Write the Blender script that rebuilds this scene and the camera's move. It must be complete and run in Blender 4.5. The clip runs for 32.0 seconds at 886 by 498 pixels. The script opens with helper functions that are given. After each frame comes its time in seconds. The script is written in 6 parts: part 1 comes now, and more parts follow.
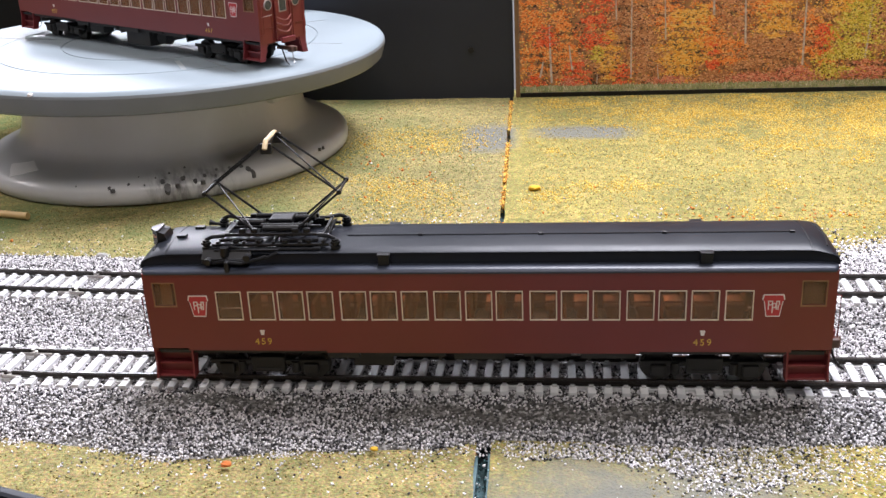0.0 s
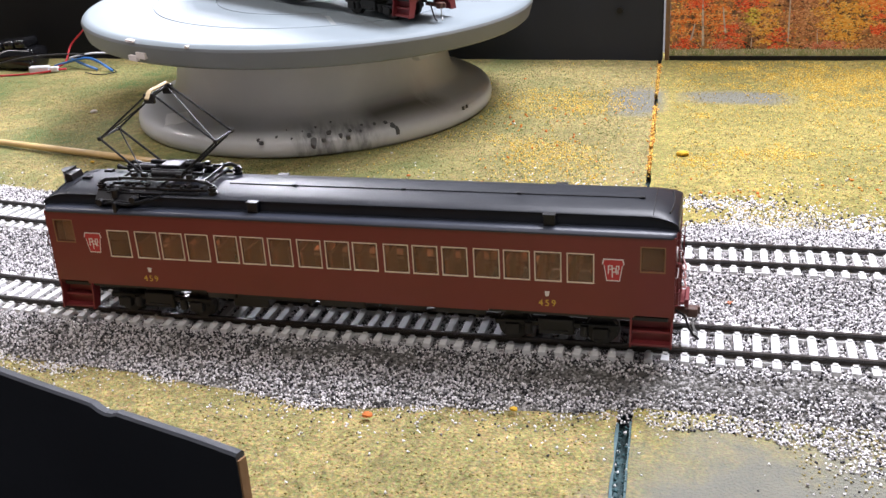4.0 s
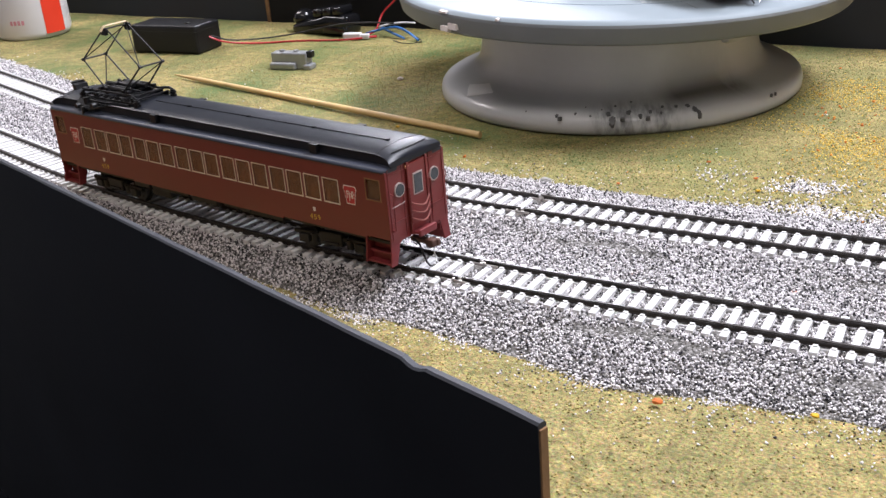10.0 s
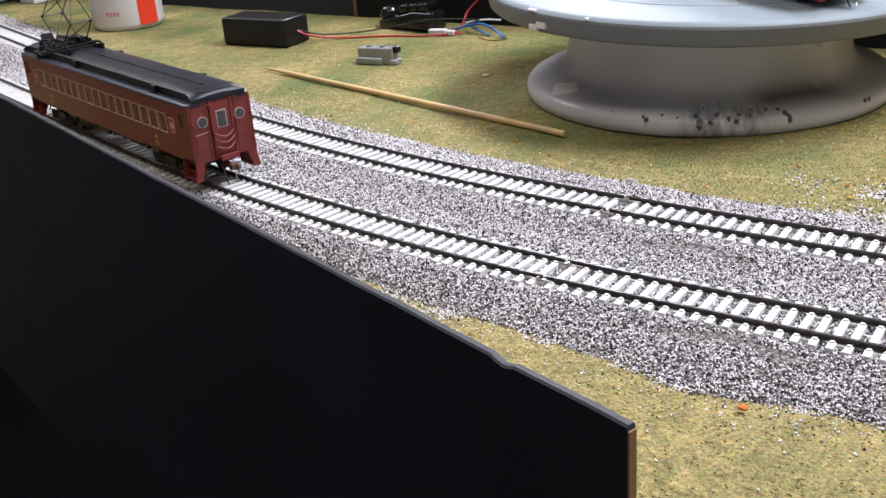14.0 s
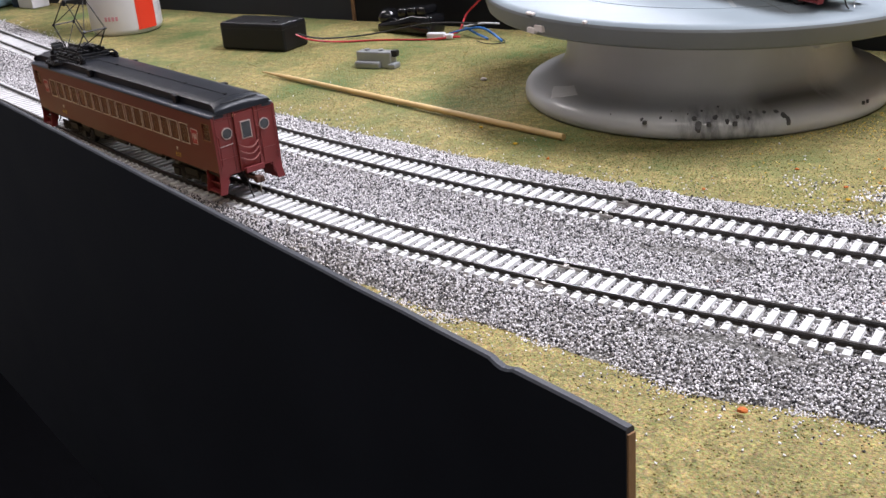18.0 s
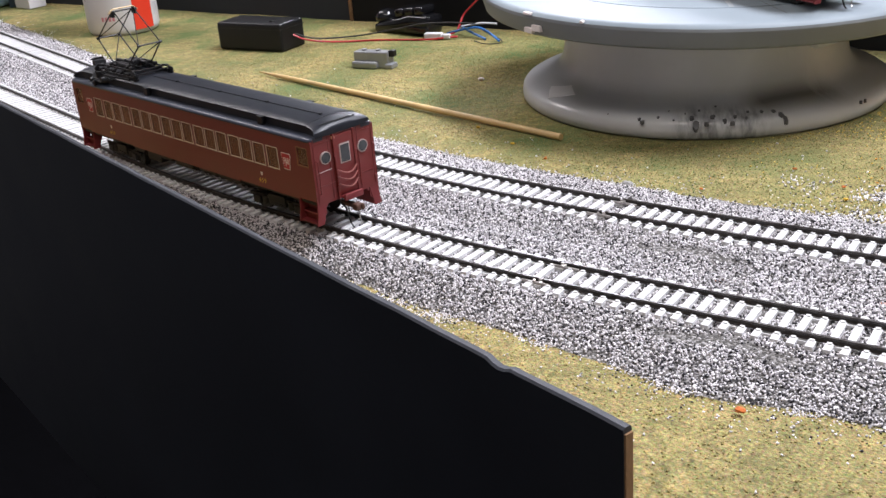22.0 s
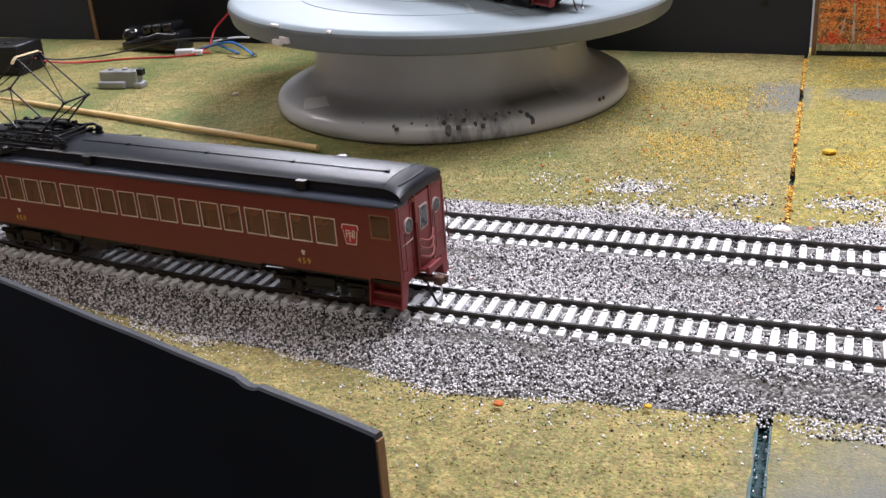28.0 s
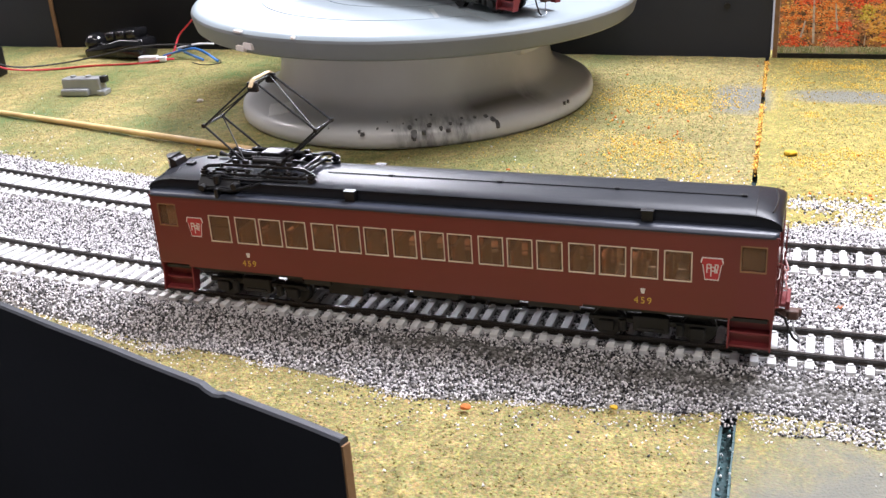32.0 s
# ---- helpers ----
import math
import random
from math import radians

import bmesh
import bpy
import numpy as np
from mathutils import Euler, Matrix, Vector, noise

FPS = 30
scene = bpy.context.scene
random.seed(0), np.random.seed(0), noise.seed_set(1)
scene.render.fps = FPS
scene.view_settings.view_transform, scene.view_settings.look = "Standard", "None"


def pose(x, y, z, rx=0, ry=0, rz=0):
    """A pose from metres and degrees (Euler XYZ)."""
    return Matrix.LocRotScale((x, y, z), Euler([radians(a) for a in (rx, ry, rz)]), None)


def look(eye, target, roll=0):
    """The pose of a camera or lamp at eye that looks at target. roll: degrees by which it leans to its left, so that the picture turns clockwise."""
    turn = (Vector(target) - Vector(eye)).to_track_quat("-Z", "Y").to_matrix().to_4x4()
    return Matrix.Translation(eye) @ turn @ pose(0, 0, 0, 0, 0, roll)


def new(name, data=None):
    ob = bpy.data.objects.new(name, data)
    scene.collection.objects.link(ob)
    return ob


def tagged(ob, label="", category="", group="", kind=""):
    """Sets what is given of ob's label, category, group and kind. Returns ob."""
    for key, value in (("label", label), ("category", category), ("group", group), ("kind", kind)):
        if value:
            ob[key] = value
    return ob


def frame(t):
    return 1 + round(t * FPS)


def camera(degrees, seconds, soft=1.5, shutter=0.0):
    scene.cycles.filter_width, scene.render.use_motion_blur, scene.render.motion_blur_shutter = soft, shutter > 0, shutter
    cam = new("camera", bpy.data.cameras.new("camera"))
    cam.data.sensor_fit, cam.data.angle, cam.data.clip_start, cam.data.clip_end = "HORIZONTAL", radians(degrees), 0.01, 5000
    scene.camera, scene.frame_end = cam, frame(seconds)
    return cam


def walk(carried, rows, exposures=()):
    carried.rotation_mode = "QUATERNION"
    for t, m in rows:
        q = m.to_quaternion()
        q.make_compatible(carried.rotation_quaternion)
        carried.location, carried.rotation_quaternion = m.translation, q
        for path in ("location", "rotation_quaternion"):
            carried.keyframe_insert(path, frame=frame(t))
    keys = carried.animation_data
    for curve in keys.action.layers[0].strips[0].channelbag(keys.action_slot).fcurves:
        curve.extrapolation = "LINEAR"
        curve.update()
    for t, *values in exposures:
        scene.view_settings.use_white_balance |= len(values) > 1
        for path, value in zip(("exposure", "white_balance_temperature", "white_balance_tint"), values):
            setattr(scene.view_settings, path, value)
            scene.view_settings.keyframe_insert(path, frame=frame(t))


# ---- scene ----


def shot(x, y, z, pan, tilt, roll):
    return pose(x, y, z, 90 - tilt, 0, -pan) @ pose(0, 0, 0, 0, 0, -roll)


cam = camera(46.2, 32.0, soft=1.5)
PATH = [
    (0, shot(0.0738, -0.3244, 0.1837, -7.35, 21.75, 2.84)),
    (0.5, shot(0.0723, -0.3228, 0.1840, -7.68, 22.86, 2.82)),
    (1, shot(0.0707, -0.3228, 0.1840, -9.13, 22.81, 2.84)),
    (1.5, shot(0.0696, -0.3225, 0.1837, -10.72, 22.80, 2.92)),
    (2, shot(0.0700, -0.3231, 0.1835, -12.11, 22.81, 3.02)),
    (2.5, shot(0.0693, -0.3227, 0.1829, -13.12, 22.99, 3.17)),
    (4.5, shot(0.0669, -0.3225, 0.1811, -16.29, 23.47, 3.52)),
    (5, shot(0.0657, -0.3221, 0.1809, -17.84, 23.48, 3.60)),
    (5.5, shot(0.0648, -0.3221, 0.1803, -19.42, 23.47, 3.83)),
    (6, shot(0.0632, -0.3221, 0.1805, -20.66, 23.84, 3.85)),
    (6.5, shot(0.0622, -0.3220, 0.1803, -21.90, 23.92, 3.87)),
    (7, shot(0.0618, -0.3224, 0.1806, -22.69, 24.00, 3.98)),
    (7.5, shot(0.0603, -0.3230, 0.1806, -23.79, 24.00, 3.93)),
    (8, shot(0.0583, -0.3241, 0.1802, -26.86, 23.80, 4.15)),
    (8.5, shot(0.0563, -0.3250, 0.1806, -30.40, 23.73, 4.46)),
    (9, shot(0.0556, -0.3254, 0.1807, -31.11, 23.67, 4.42)),
    (9.5, shot(0.0559, -0.3261, 0.1807, -31.02, 23.48, 4.39)),
    (10, shot(0.0563, -0.3263, 0.1812, -31.13, 23.50, 4.49)),
    (10.5, shot(0.0560, -0.3266, 0.1812, -31.17, 23.51, 4.44)),
    (11, shot(0.0542, -0.3288, 0.1821, -33.22, 23.49, 4.52)),
    (11.5, shot(0.0535, -0.3297, 0.1824, -35.09, 23.47, 4.57)),
    (12, shot(0.0535, -0.3301, 0.1827, -35.70, 23.41, 4.69)),
    (12.5, shot(0.0534, -0.3303, 0.1826, -35.65, 23.40, 4.58)),
    (13, shot(0.0532, -0.3306, 0.1827, -35.54, 23.41, 4.56)),
    (13.5, shot(0.0533, -0.3307, 0.1831, -35.60, 23.43, 4.62)),
    (14, shot(0.0536, -0.3316, 0.1838, -35.49, 23.45, 4.50)),
    (14.5, shot(0.0534, -0.3310, 0.1831, -35.49, 23.38, 4.62)),
    (16.5, shot(0.0535, -0.3314, 0.1835, -35.44, 23.28, 4.56)),
    (17, shot(0.0536, -0.3312, 0.1834, -35.48, 23.27, 4.55)),
    (17.5, shot(0.0533, -0.3310, 0.1830, -35.42, 23.25, 4.53)),
    (18, shot(0.0537, -0.3312, 0.1834, -35.44, 23.24, 4.65)),
    (18.5, shot(0.0538, -0.3311, 0.1834, -35.32, 23.22, 4.64)),
    (19, shot(0.0536, -0.3312, 0.1833, -35.20, 23.25, 4.59)),
    (19.5, shot(0.0534, -0.3305, 0.1826, -35.27, 23.21, 4.59)),
    (20, shot(0.0536, -0.3306, 0.1829, -35.32, 23.22, 4.64)),
    (20.5, shot(0.0536, -0.3307, 0.1829, -35.32, 23.23, 4.65)),
    (21, shot(0.0536, -0.3307, 0.1829, -35.32, 23.23, 4.65)),
    (21.5, shot(0.0535, -0.3306, 0.1828, -35.32, 23.22, 4.63)),
    (22, shot(0.0535, -0.3305, 0.1828, -35.31, 23.22, 4.64)),
    (22.5, shot(0.0534, -0.3304, 0.1827, -35.27, 23.22, 4.63)),
    (23, shot(0.0535, -0.3305, 0.1828, -35.32, 23.22, 4.64)),
    (23.5, shot(0.0532, -0.3301, 0.1823, -35.14, 23.20, 4.56)),
    (24, shot(0.0534, -0.3301, 0.1824, -35.18, 23.20, 4.58)),
    (24.5, shot(0.0536, -0.3302, 0.1826, -35.22, 23.21, 4.65)),
    (26.5, shot(0.0576, -0.3276, 0.1827, -31.61, 23.28, 4.42)),
    (27, shot(0.0587, -0.3252, 0.1814, -28.22, 23.35, 4.55)),
    (27.5, shot(0.0607, -0.3235, 0.1802, -24.17, 23.43, 4.16)),
    (28, shot(0.0616, -0.3228, 0.1800, -22.39, 23.42, 4.01)),
    (28.5, shot(0.0621, -0.3225, 0.1798, -21.37, 23.41, 3.98)),
    (29, shot(0.0619, -0.3219, 0.1790, -21.43, 23.34, 3.97)),
    (29.5, shot(0.0622, -0.3224, 0.1798, -21.47, 23.43, 3.96)),
    (30, shot(0.0622, -0.3224, 0.1799, -21.47, 23.43, 3.97)),
    (30.5, shot(0.0623, -0.3224, 0.1799, -21.48, 23.43, 3.97)),
    (31, shot(0.0632, -0.3223, 0.1801, -21.52, 23.45, 3.97)),
    (31.5, shot(0.0630, -0.3227, 0.1799, -21.54, 23.39, 4.04)),
    (32, shot(0.0632, -0.3230, 0.1801, -20.55, 23.28, 3.98)),
]
walk(cam, PATH, exposures=[(0, 0.5), (2, 0.53), (5, 0.48), (6, 0.42), (7, 0.27), (8, 0.33), (9, 0.38), (12, 0.28), (14, 0.2), (17, 0.15), (20, 0.15), (22, 0.28), (24, 0.42), (26.5, 0.4), (27, 0.36), (28, 0.12), (29, 0.15), (30, 0.27), (32, 0.74)])

# ---- world and light: a closed room with lamps out of view ----
world = bpy.data.worlds.new("world")
scene.world = world
world.use_nodes = True
world.node_tree.nodes["Background"].inputs[0].default_value = (0.75, 0.8, 0.9, 1)
world.node_tree.nodes["Background"].inputs[1].default_value = 0.3


def area_light(name, eye, target, size, size_y, watts, colour):
    data = bpy.data.lights.new(name, "AREA")
    data.shape, data.size, data.size_y, data.energy, data.color = "RECTANGLE", size, size_y, watts, colour
    ob = new(name, data)
    ob.matrix_world = look(eye, target)
    return ob


CEIL = 1.55
COOL = (0.965, 0.97, 1.085)
area_light("lamp_panel", (0.32, 0.6, 1.35), (0.1, 0.3, 0), 1.0, 0.3, 40, COOL)
# lamps added out of view: left end, front fill, sheen on the roof
area_light("tube_light", (-1.35, 0.35, 1.36), (-0.45, 0.1, 0), 0.3, 1.2, 14, (1.03, 0.965, 0.985))
area_light("tube_light", (0.2, -0.62, CEIL - 0.06), (0.2, -0.4, 0), 1.3, 0.3, 7.2, (1.05, 0.965, 0.92))
area_light("tube_light", (-1.04, 1.85, 0.98), (-0.2, 0.25, 0), 0.45, 0.3, 18, COOL)


# ---- materials ----
def mat(name, colour, rough=0.6, metal=0.0, vary=0.12, scale=60, bump=0.0, bump_scale=400, colour2=None, spec=0.5, coat=0.0, fine=0.0):
    """Two scales of tone, a fine relief."""
    m = bpy.data.materials.new(name)
    m.use_nodes = True
    nt, b = m.node_tree, m.node_tree.nodes["Principled BSDF"]
    N, L = nt.nodes, nt.links
    co = N.new("ShaderNodeTexCoord")
    n1 = N.new("ShaderNodeTexNoise")
    n1.inputs["Scale"].default_value, n1.inputs["Detail"].default_value = scale, 6
    L.new(co.outputs["Object"], n1.inputs["Vector"])
    ramp = N.new("ShaderNodeValToRGB")
    c2 = colour2 or [c * (1 - 2 * vary) for c in colour]
    ramp.color_ramp.elements[0].position, ramp.color_ramp.elements[1].position = 0.3, 0.7
    ramp.color_ramp.elements[0].color = (*c2, 1)
    ramp.color_ramp.elements[1].color = (*colour, 1)
    L.new(n1.outputs["Fac"], ramp.inputs[0])
    out = ramp.outputs[0]
    if fine:
        n3 = N.new("ShaderNodeTexNoise")
        n3.inputs["Scale"].default_value, n3.inputs["Detail"].default_value = bump_scale, 3
        L.new(co.outputs["Object"], n3.inputs["Vector"])
        mx = N.new("ShaderNodeMix")
        mx.data_type, mx.blend_type = "RGBA", "OVERLAY"
        mx.inputs[0].default_value = fine
        L.new(out, mx.inputs[6])
        L.new(n3.outputs["Color"], mx.inputs[7])
        out = mx.outputs[2]
    L.new(out, b.inputs["Base Color"])
    r2 = N.new("ShaderNodeMapRange")
    r2.inputs[3].default_value, r2.inputs[4].default_value = max(0.02, rough - 0.12), min(1, rough + 0.12)
    L.new(n1.outputs["Fac"], r2.inputs[0])
    L.new(r2.outputs[0], b.inputs["Roughness"])
    b.inputs["Metallic"].default_value = metal
    b.inputs["Specular IOR Level"].default_value = spec
    b.inputs["Coat Weight"].default_value = coat
    if bump:
        n2 = N.new("ShaderNodeTexNoise")
        n2.inputs["Scale"].default_value, n2.inputs["Detail"].default_value = bump_scale, 4
        L.new(co.outputs["Object"], n2.inputs["Vector"])
        bp = N.new("ShaderNodeBump")
        bp.inputs["Strength"].default_value, bp.inputs["Distance"].default_value = bump, 0.001
        L.new(n2.outputs["Fac"], bp.inputs["Height"])
        L.new(bp.outputs[0], b.inputs["Normal"])
    return m


def grains(name, stops, rough=0.9):
    """Loose grains, each with its own tone."""
    m = bpy.data.materials.new(name)
    m.use_nodes = True
    N, L = m.node_tree.nodes, m.node_tree.links
    b = N["Principled BSDF"]
    g = N.new("ShaderNodeNewGeometry")
    ramp = N.new("ShaderNodeValToRGB")
    ramp.color_ramp.interpolation = "LINEAR"
    e = ramp.color_ramp.elements
    while len(e) < len(stops):
        e.new(0.5)
    for el, (p, c) in zip(e, stops):
        el.position, el.color = p, (*c, 1)
    L.new(g.outputs["Random Per Island"], ramp.inputs[0])
    L.new(ramp.outputs[0], b.inputs["Base Color"])
    b.inputs["Roughness"].default_value = rough
    b.inputs["Specular IOR Level"].default_value = 0.3
    return m


def bed(name):
    """Packed fine stones seen between the loose ones."""
    m = bpy.data.materials.new(name)
    m.use_nodes = True
    N, L = m.node_tree.nodes, m.node_tree.links
    b = N["Principled BSDF"]
    co = N.new("ShaderNodeTexCoord")
    v = N.new("ShaderNodeTexVoronoi")
    v.inputs["Scale"].default_value = 1150
    L.new(co.outputs["Object"], v.inputs["Vector"])
    sep = N.new("ShaderNodeSeparateColor")
    L.new(v.outputs["Color"], sep.inputs[0])
    ramp = N.new("ShaderNodeValToRGB")
    e = ramp.color_ramp.elements
    e.new(0.5)
    for el, (q, c) in zip(e, ((0.2, (0.03, 0.028, 0.028)), (0.55, (0.17, 0.16, 0.15)), (0.95, (0.6, 0.58, 0.58)))):
        el.position, el.color = q, (*c, 1)
    L.new(sep.outputs[0], ramp.inputs[0])
    b.inputs["Roughness"].default_value = 0.95
    dirt = N.new("ShaderNodeTexNoise")
    dirt.inputs["Scale"].default_value, dirt.inputs["Detail"].default_value, dirt.inputs["Roughness"].default_value = 420, 7, 0.75
    L.new(co.outputs["Object"], dirt.inputs["Vector"])
    glue = N.new("ShaderNodeValToRGB")
    glue.color_ramp.elements[0].position, glue.color_ramp.elements[1].position = 0.35, 0.7
    glue.color_ramp.elements[0].color, glue.color_ramp.elements[1].color = (0.035, 0.033, 0.03, 1), (0.14, 0.133, 0.12, 1)
    L.new(dirt.outputs["Fac"], glue.inputs[0])
    mix = N.new("ShaderNodeMix")
    mix.data_type = "RGBA"
    mix.inputs[0].default_value = 0.5
    L.new(ramp.outputs[0], mix.inputs[6])
    L.new(glue.outputs[0], mix.inputs[7])
    L.new(mix.outputs[2], b.inputs["Base Color"])
    bp = N.new("ShaderNodeBump")
    bp.inputs["Strength"].default_value, bp.inputs["Distance"].default_value, bp.invert = 0.9, 0.0006, True
    L.new(v.outputs["Distance"], bp.inputs["Height"])
    L.new(bp.outputs[0], b.inputs["Normal"])
    return m


def turf(name, tones):
    """Olive scatter on grey painted board, which shows through in worn patches."""
    m = mat(name, tones[0], 0.95, scale=17, colour2=tones[1], bump=0.8, bump_scale=1100, fine=0.55, spec=0.2)
    N, L = m.node_tree.nodes, m.node_tree.links
    b = N["Principled BSDF"]
    olive = b.inputs["Base Color"].links[0].from_socket
    co = N.new("ShaderNodeTexCoord")
    for scale, lo, hi in ((150, (0.62, 0.66, 0.6), (1.3, 1.25, 1.15)), (620, (0.5, 0.52, 0.5), (1.45, 1.4, 1.35))):
        k = N.new("ShaderNodeTexNoise")
        k.inputs["Scale"].default_value, k.inputs["Detail"].default_value, k.inputs["Roughness"].default_value = scale, 5, 0.7
        L.new(co.outputs["Object"], k.inputs["Vector"])
        r = N.new("ShaderNodeValToRGB")
        r.color_ramp.elements[0].position, r.color_ramp.elements[1].position = 0.33, 0.67
        r.color_ramp.elements[0].color, r.color_ramp.elements[1].color = (*lo, 1), (*hi, 1)
        L.new(k.outputs["Fac"], r.inputs[0])
        q = N.new("ShaderNodeMix")
        q.data_type, q.blend_type = "RGBA", "MULTIPLY"
        q.inputs[0].default_value = 1
        L.new(olive, q.inputs[6])
        L.new(r.outputs[0], q.inputs[7])
        olive = q.outputs[2]
    sep = N.new("ShaderNodeSeparateXYZ")
    L.new(co.outputs["Object"], sep.inputs[0])
    gn = N.new("ShaderNodeTexNoise")
    gn.inputs["Scale"].default_value, gn.inputs["Detail"].default_value, gn.inputs["Roughness"].default_value = 19, 7, 0.65
    L.new(co.outputs["Object"], gn.inputs["Vector"])
    fac = None
    for src, lo, hi in ((sep.outputs[1], 0.08, 0.15), (sep.outputs[0], 0.0, -0.12), (gn.outputs["Fac"], 0.44, 0.66)):
        r = N.new("ShaderNodeMapRange")
        r.inputs[1].default_value, r.inputs[2].default_value, r.inputs[3].default_value, r.inputs[4].default_value = lo, hi, 0, 1
        L.new(src, r.inputs[0])
        if fac is None:
            fac = r.outputs[0]
        else:
            q = N.new("ShaderNodeMath")
            q.operation = "MULTIPLY"
            L.new(fac, q.inputs[0])
            L.new(r.outputs[0], q.inputs[1])
            fac = q.outputs[0]
    gm = N.new("ShaderNodeMix")
    gm.data_type = "RGBA"
    gm.inputs[7].default_value = (0.105, 0.145, 0.05, 1)
    L.new(fac, gm.inputs[0])
    L.new(olive, gm.inputs[6])
    olive = gm.outputs[2]
    n = N.new("ShaderNodeTexNoise")
    n.inputs["Scale"].default_value, n.inputs["Detail"].default_value, n.inputs["Roughness"].default_value = 55, 8, 0.7
    L.new(co.outputs["Object"], n.inputs["Vector"])

    def op(kind, a, c):
        q = N.new("ShaderNodeMath")
        q.operation = kind
        for k, v in enumerate((a, c)):
            if isinstance(v, (int, float)):
                q.inputs[k].default_value = v
            else:
                L.new(v, q.inputs[k])
        return q.outputs[0]
    best = None
    for cx, cy, rx, ry in ((0.098, -0.118, 0.058, 0.088), (0.085, 0.335, 0.036, 0.016), (0.024, 0.325, 0.02, 0.035), (0.065, 0.105, 0.022, 0.014)):
        dx, dy = op("DIVIDE", op("SUBTRACT", sep.outputs[0], cx), rx), op("DIVIDE", op("SUBTRACT", sep.outputs[1], cy), ry)
        d = op("POWER", op("ADD", op("POWER", op("ABSOLUTE", dx, 0), 3.5), op("POWER", op("ABSOLUTE", dy, 0), 3.5)), 1 / 3.5)
        best = d if best is None else op("MINIMUM", best, d)
    edge = op("ADD", best, op("MULTIPLY", op("SUBTRACT", n.outputs["Fac"], 0.5), 0.75))
    rng = N.new("ShaderNodeMapRange")
    rng.inputs[1].default_value, rng.inputs[2].default_value, rng.inputs[3].default_value, rng.inputs[4].default_value = 0.62, 1.1, 0.92, 0
    L.new(edge, rng.inputs[0])
    tone = N.new("ShaderNodeValToRGB")
    tone.color_ramp.elements[0].color, tone.color_ramp.elements[1].color = (0.14, 0.142, 0.127, 1), (0.192, 0.193, 0.174, 1)
    L.new(n.outputs["Fac"], tone.inputs[0])
    mx = N.new("ShaderNodeMix")
    mx.data_type = "RGBA"
    L.new(rng.outputs[0], mx.inputs[0])
    L.new(olive, mx.inputs[6])
    L.new(tone.outputs[0], mx.inputs[7])
    L.new(mx.outputs[2], b.inputs["Base Color"])
    return m


M_RED = mat("tuscan_red_paint", (0.155, 0.022, 0.021), 0.34, vary=0.06, scale=40, bump=0.03, bump_scale=900, spec=0.45)
M_RED2 = mat("step_red_paint", (0.17, 0.02, 0.023), 0.5, vary=0.08, scale=60)
M_ROOF = mat("roof_black_paint", (0.0105, 0.0125, 0.018), 0.4, vary=0.1, scale=50, bump=0.03, bump_scale=900, spec=0.25)
M_EAVE = mat("eave_dark_blue_paint", (0.03, 0.035, 0.05), 0.36, vary=0.08, scale=50, spec=0.3)
M_BLACK = mat("satin_black_plastic", (0.007, 0.007, 0.0085), 0.42, vary=0.15, scale=80, spec=0.35)
M_TRUCK = mat("truck_black", (0.012, 0.011, 0.01), 0.6, vary=0.2, scale=200)
M_STEEL = mat("bright_steel", (0.5, 0.5, 0.5), 0.3, 1.0, scale=200)
M_BRASS = mat("copper_strip", (0.5, 0.38, 0.22), 0.5, 0.2, scale=300)
M_CREAM = mat("cream_window_paint", (0.68, 0.57, 0.46), 0.5, vary=0.05)
M_GOLD = mat("gold_lettering", (0.6, 0.38, 0.05), 0.5, vary=0.05)
M_WHITE = mat("white_lettering", (0.75, 0.68, 0.66), 0.5, vary=0.05)
M_KEY = mat("keystone_red", (0.45, 0.03, 0.035), 0.5, vary=0.05)
M_SEAT = mat("interior_brown", (0.4, 0.15, 0.065), 0.7, vary=0.2, scale=120)
M_INT = mat("interior_olive", (0.3, 0.165, 0.08), 0.8, vary=0.2, scale=120)
M_COUPLER = mat("rusty_coupler", (0.1, 0.045, 0.03), 0.6, vary=0.2, scale=300)
M_RAIL = mat("rail_dark_brown", (0.03, 0.024, 0.02), 0.4, vary=0.2, scale=90)
M_TIE = mat("white_primed_tie", (0.73, 0.73, 0.735), 0.75, vary=0.08, scale=200, bump=0.1, bump_scale=800)
M_JOINER = mat("joiner_metal", (0.5, 0.47, 0.44), 0.4, 0.7, scale=300)
M_BOARD = mat("black_board_paint", (0.0145, 0.0165, 0.0225), 0.65, vary=0.2, scale=12, bump=0.05, bump_scale=300, spec=0.12)
M_BACKBOARD = mat("matt_black_backdrop", (0.03, 0.033, 0.044), 0.7, vary=0.15, scale=14, bump=0.05, bump_scale=300, spec=0.3)
M_BOARDTOP = mat("worn_board_edge", (0.027, 0.031, 0.041), 0.6, vary=0.2, scale=60, bump=0.1, bump_scale=500)
M_HARD = mat("brown_hardboard", (0.24, 0.13, 0.06), 0.8, vary=0.2, scale=120, bump=0.2, bump_scale=600)
M_DISC = mat("grey_disc_plastic", (0.225, 0.265, 0.29), 0.52, vary=0.1, scale=14, bump=0.03, bump_scale=200, spec=0.22)
M_RIM = mat("grey_rim_plastic", (0.16, 0.17, 0.172), 0.45, vary=0.14, scale=14, bump=0.03, bump_scale=200)
M_BASE = mat("grey_base_plastic", (0.575, 0.583, 0.592), 0.42, vary=0.09, scale=16, bump=0.04, bump_scale=60, coat=0.35)


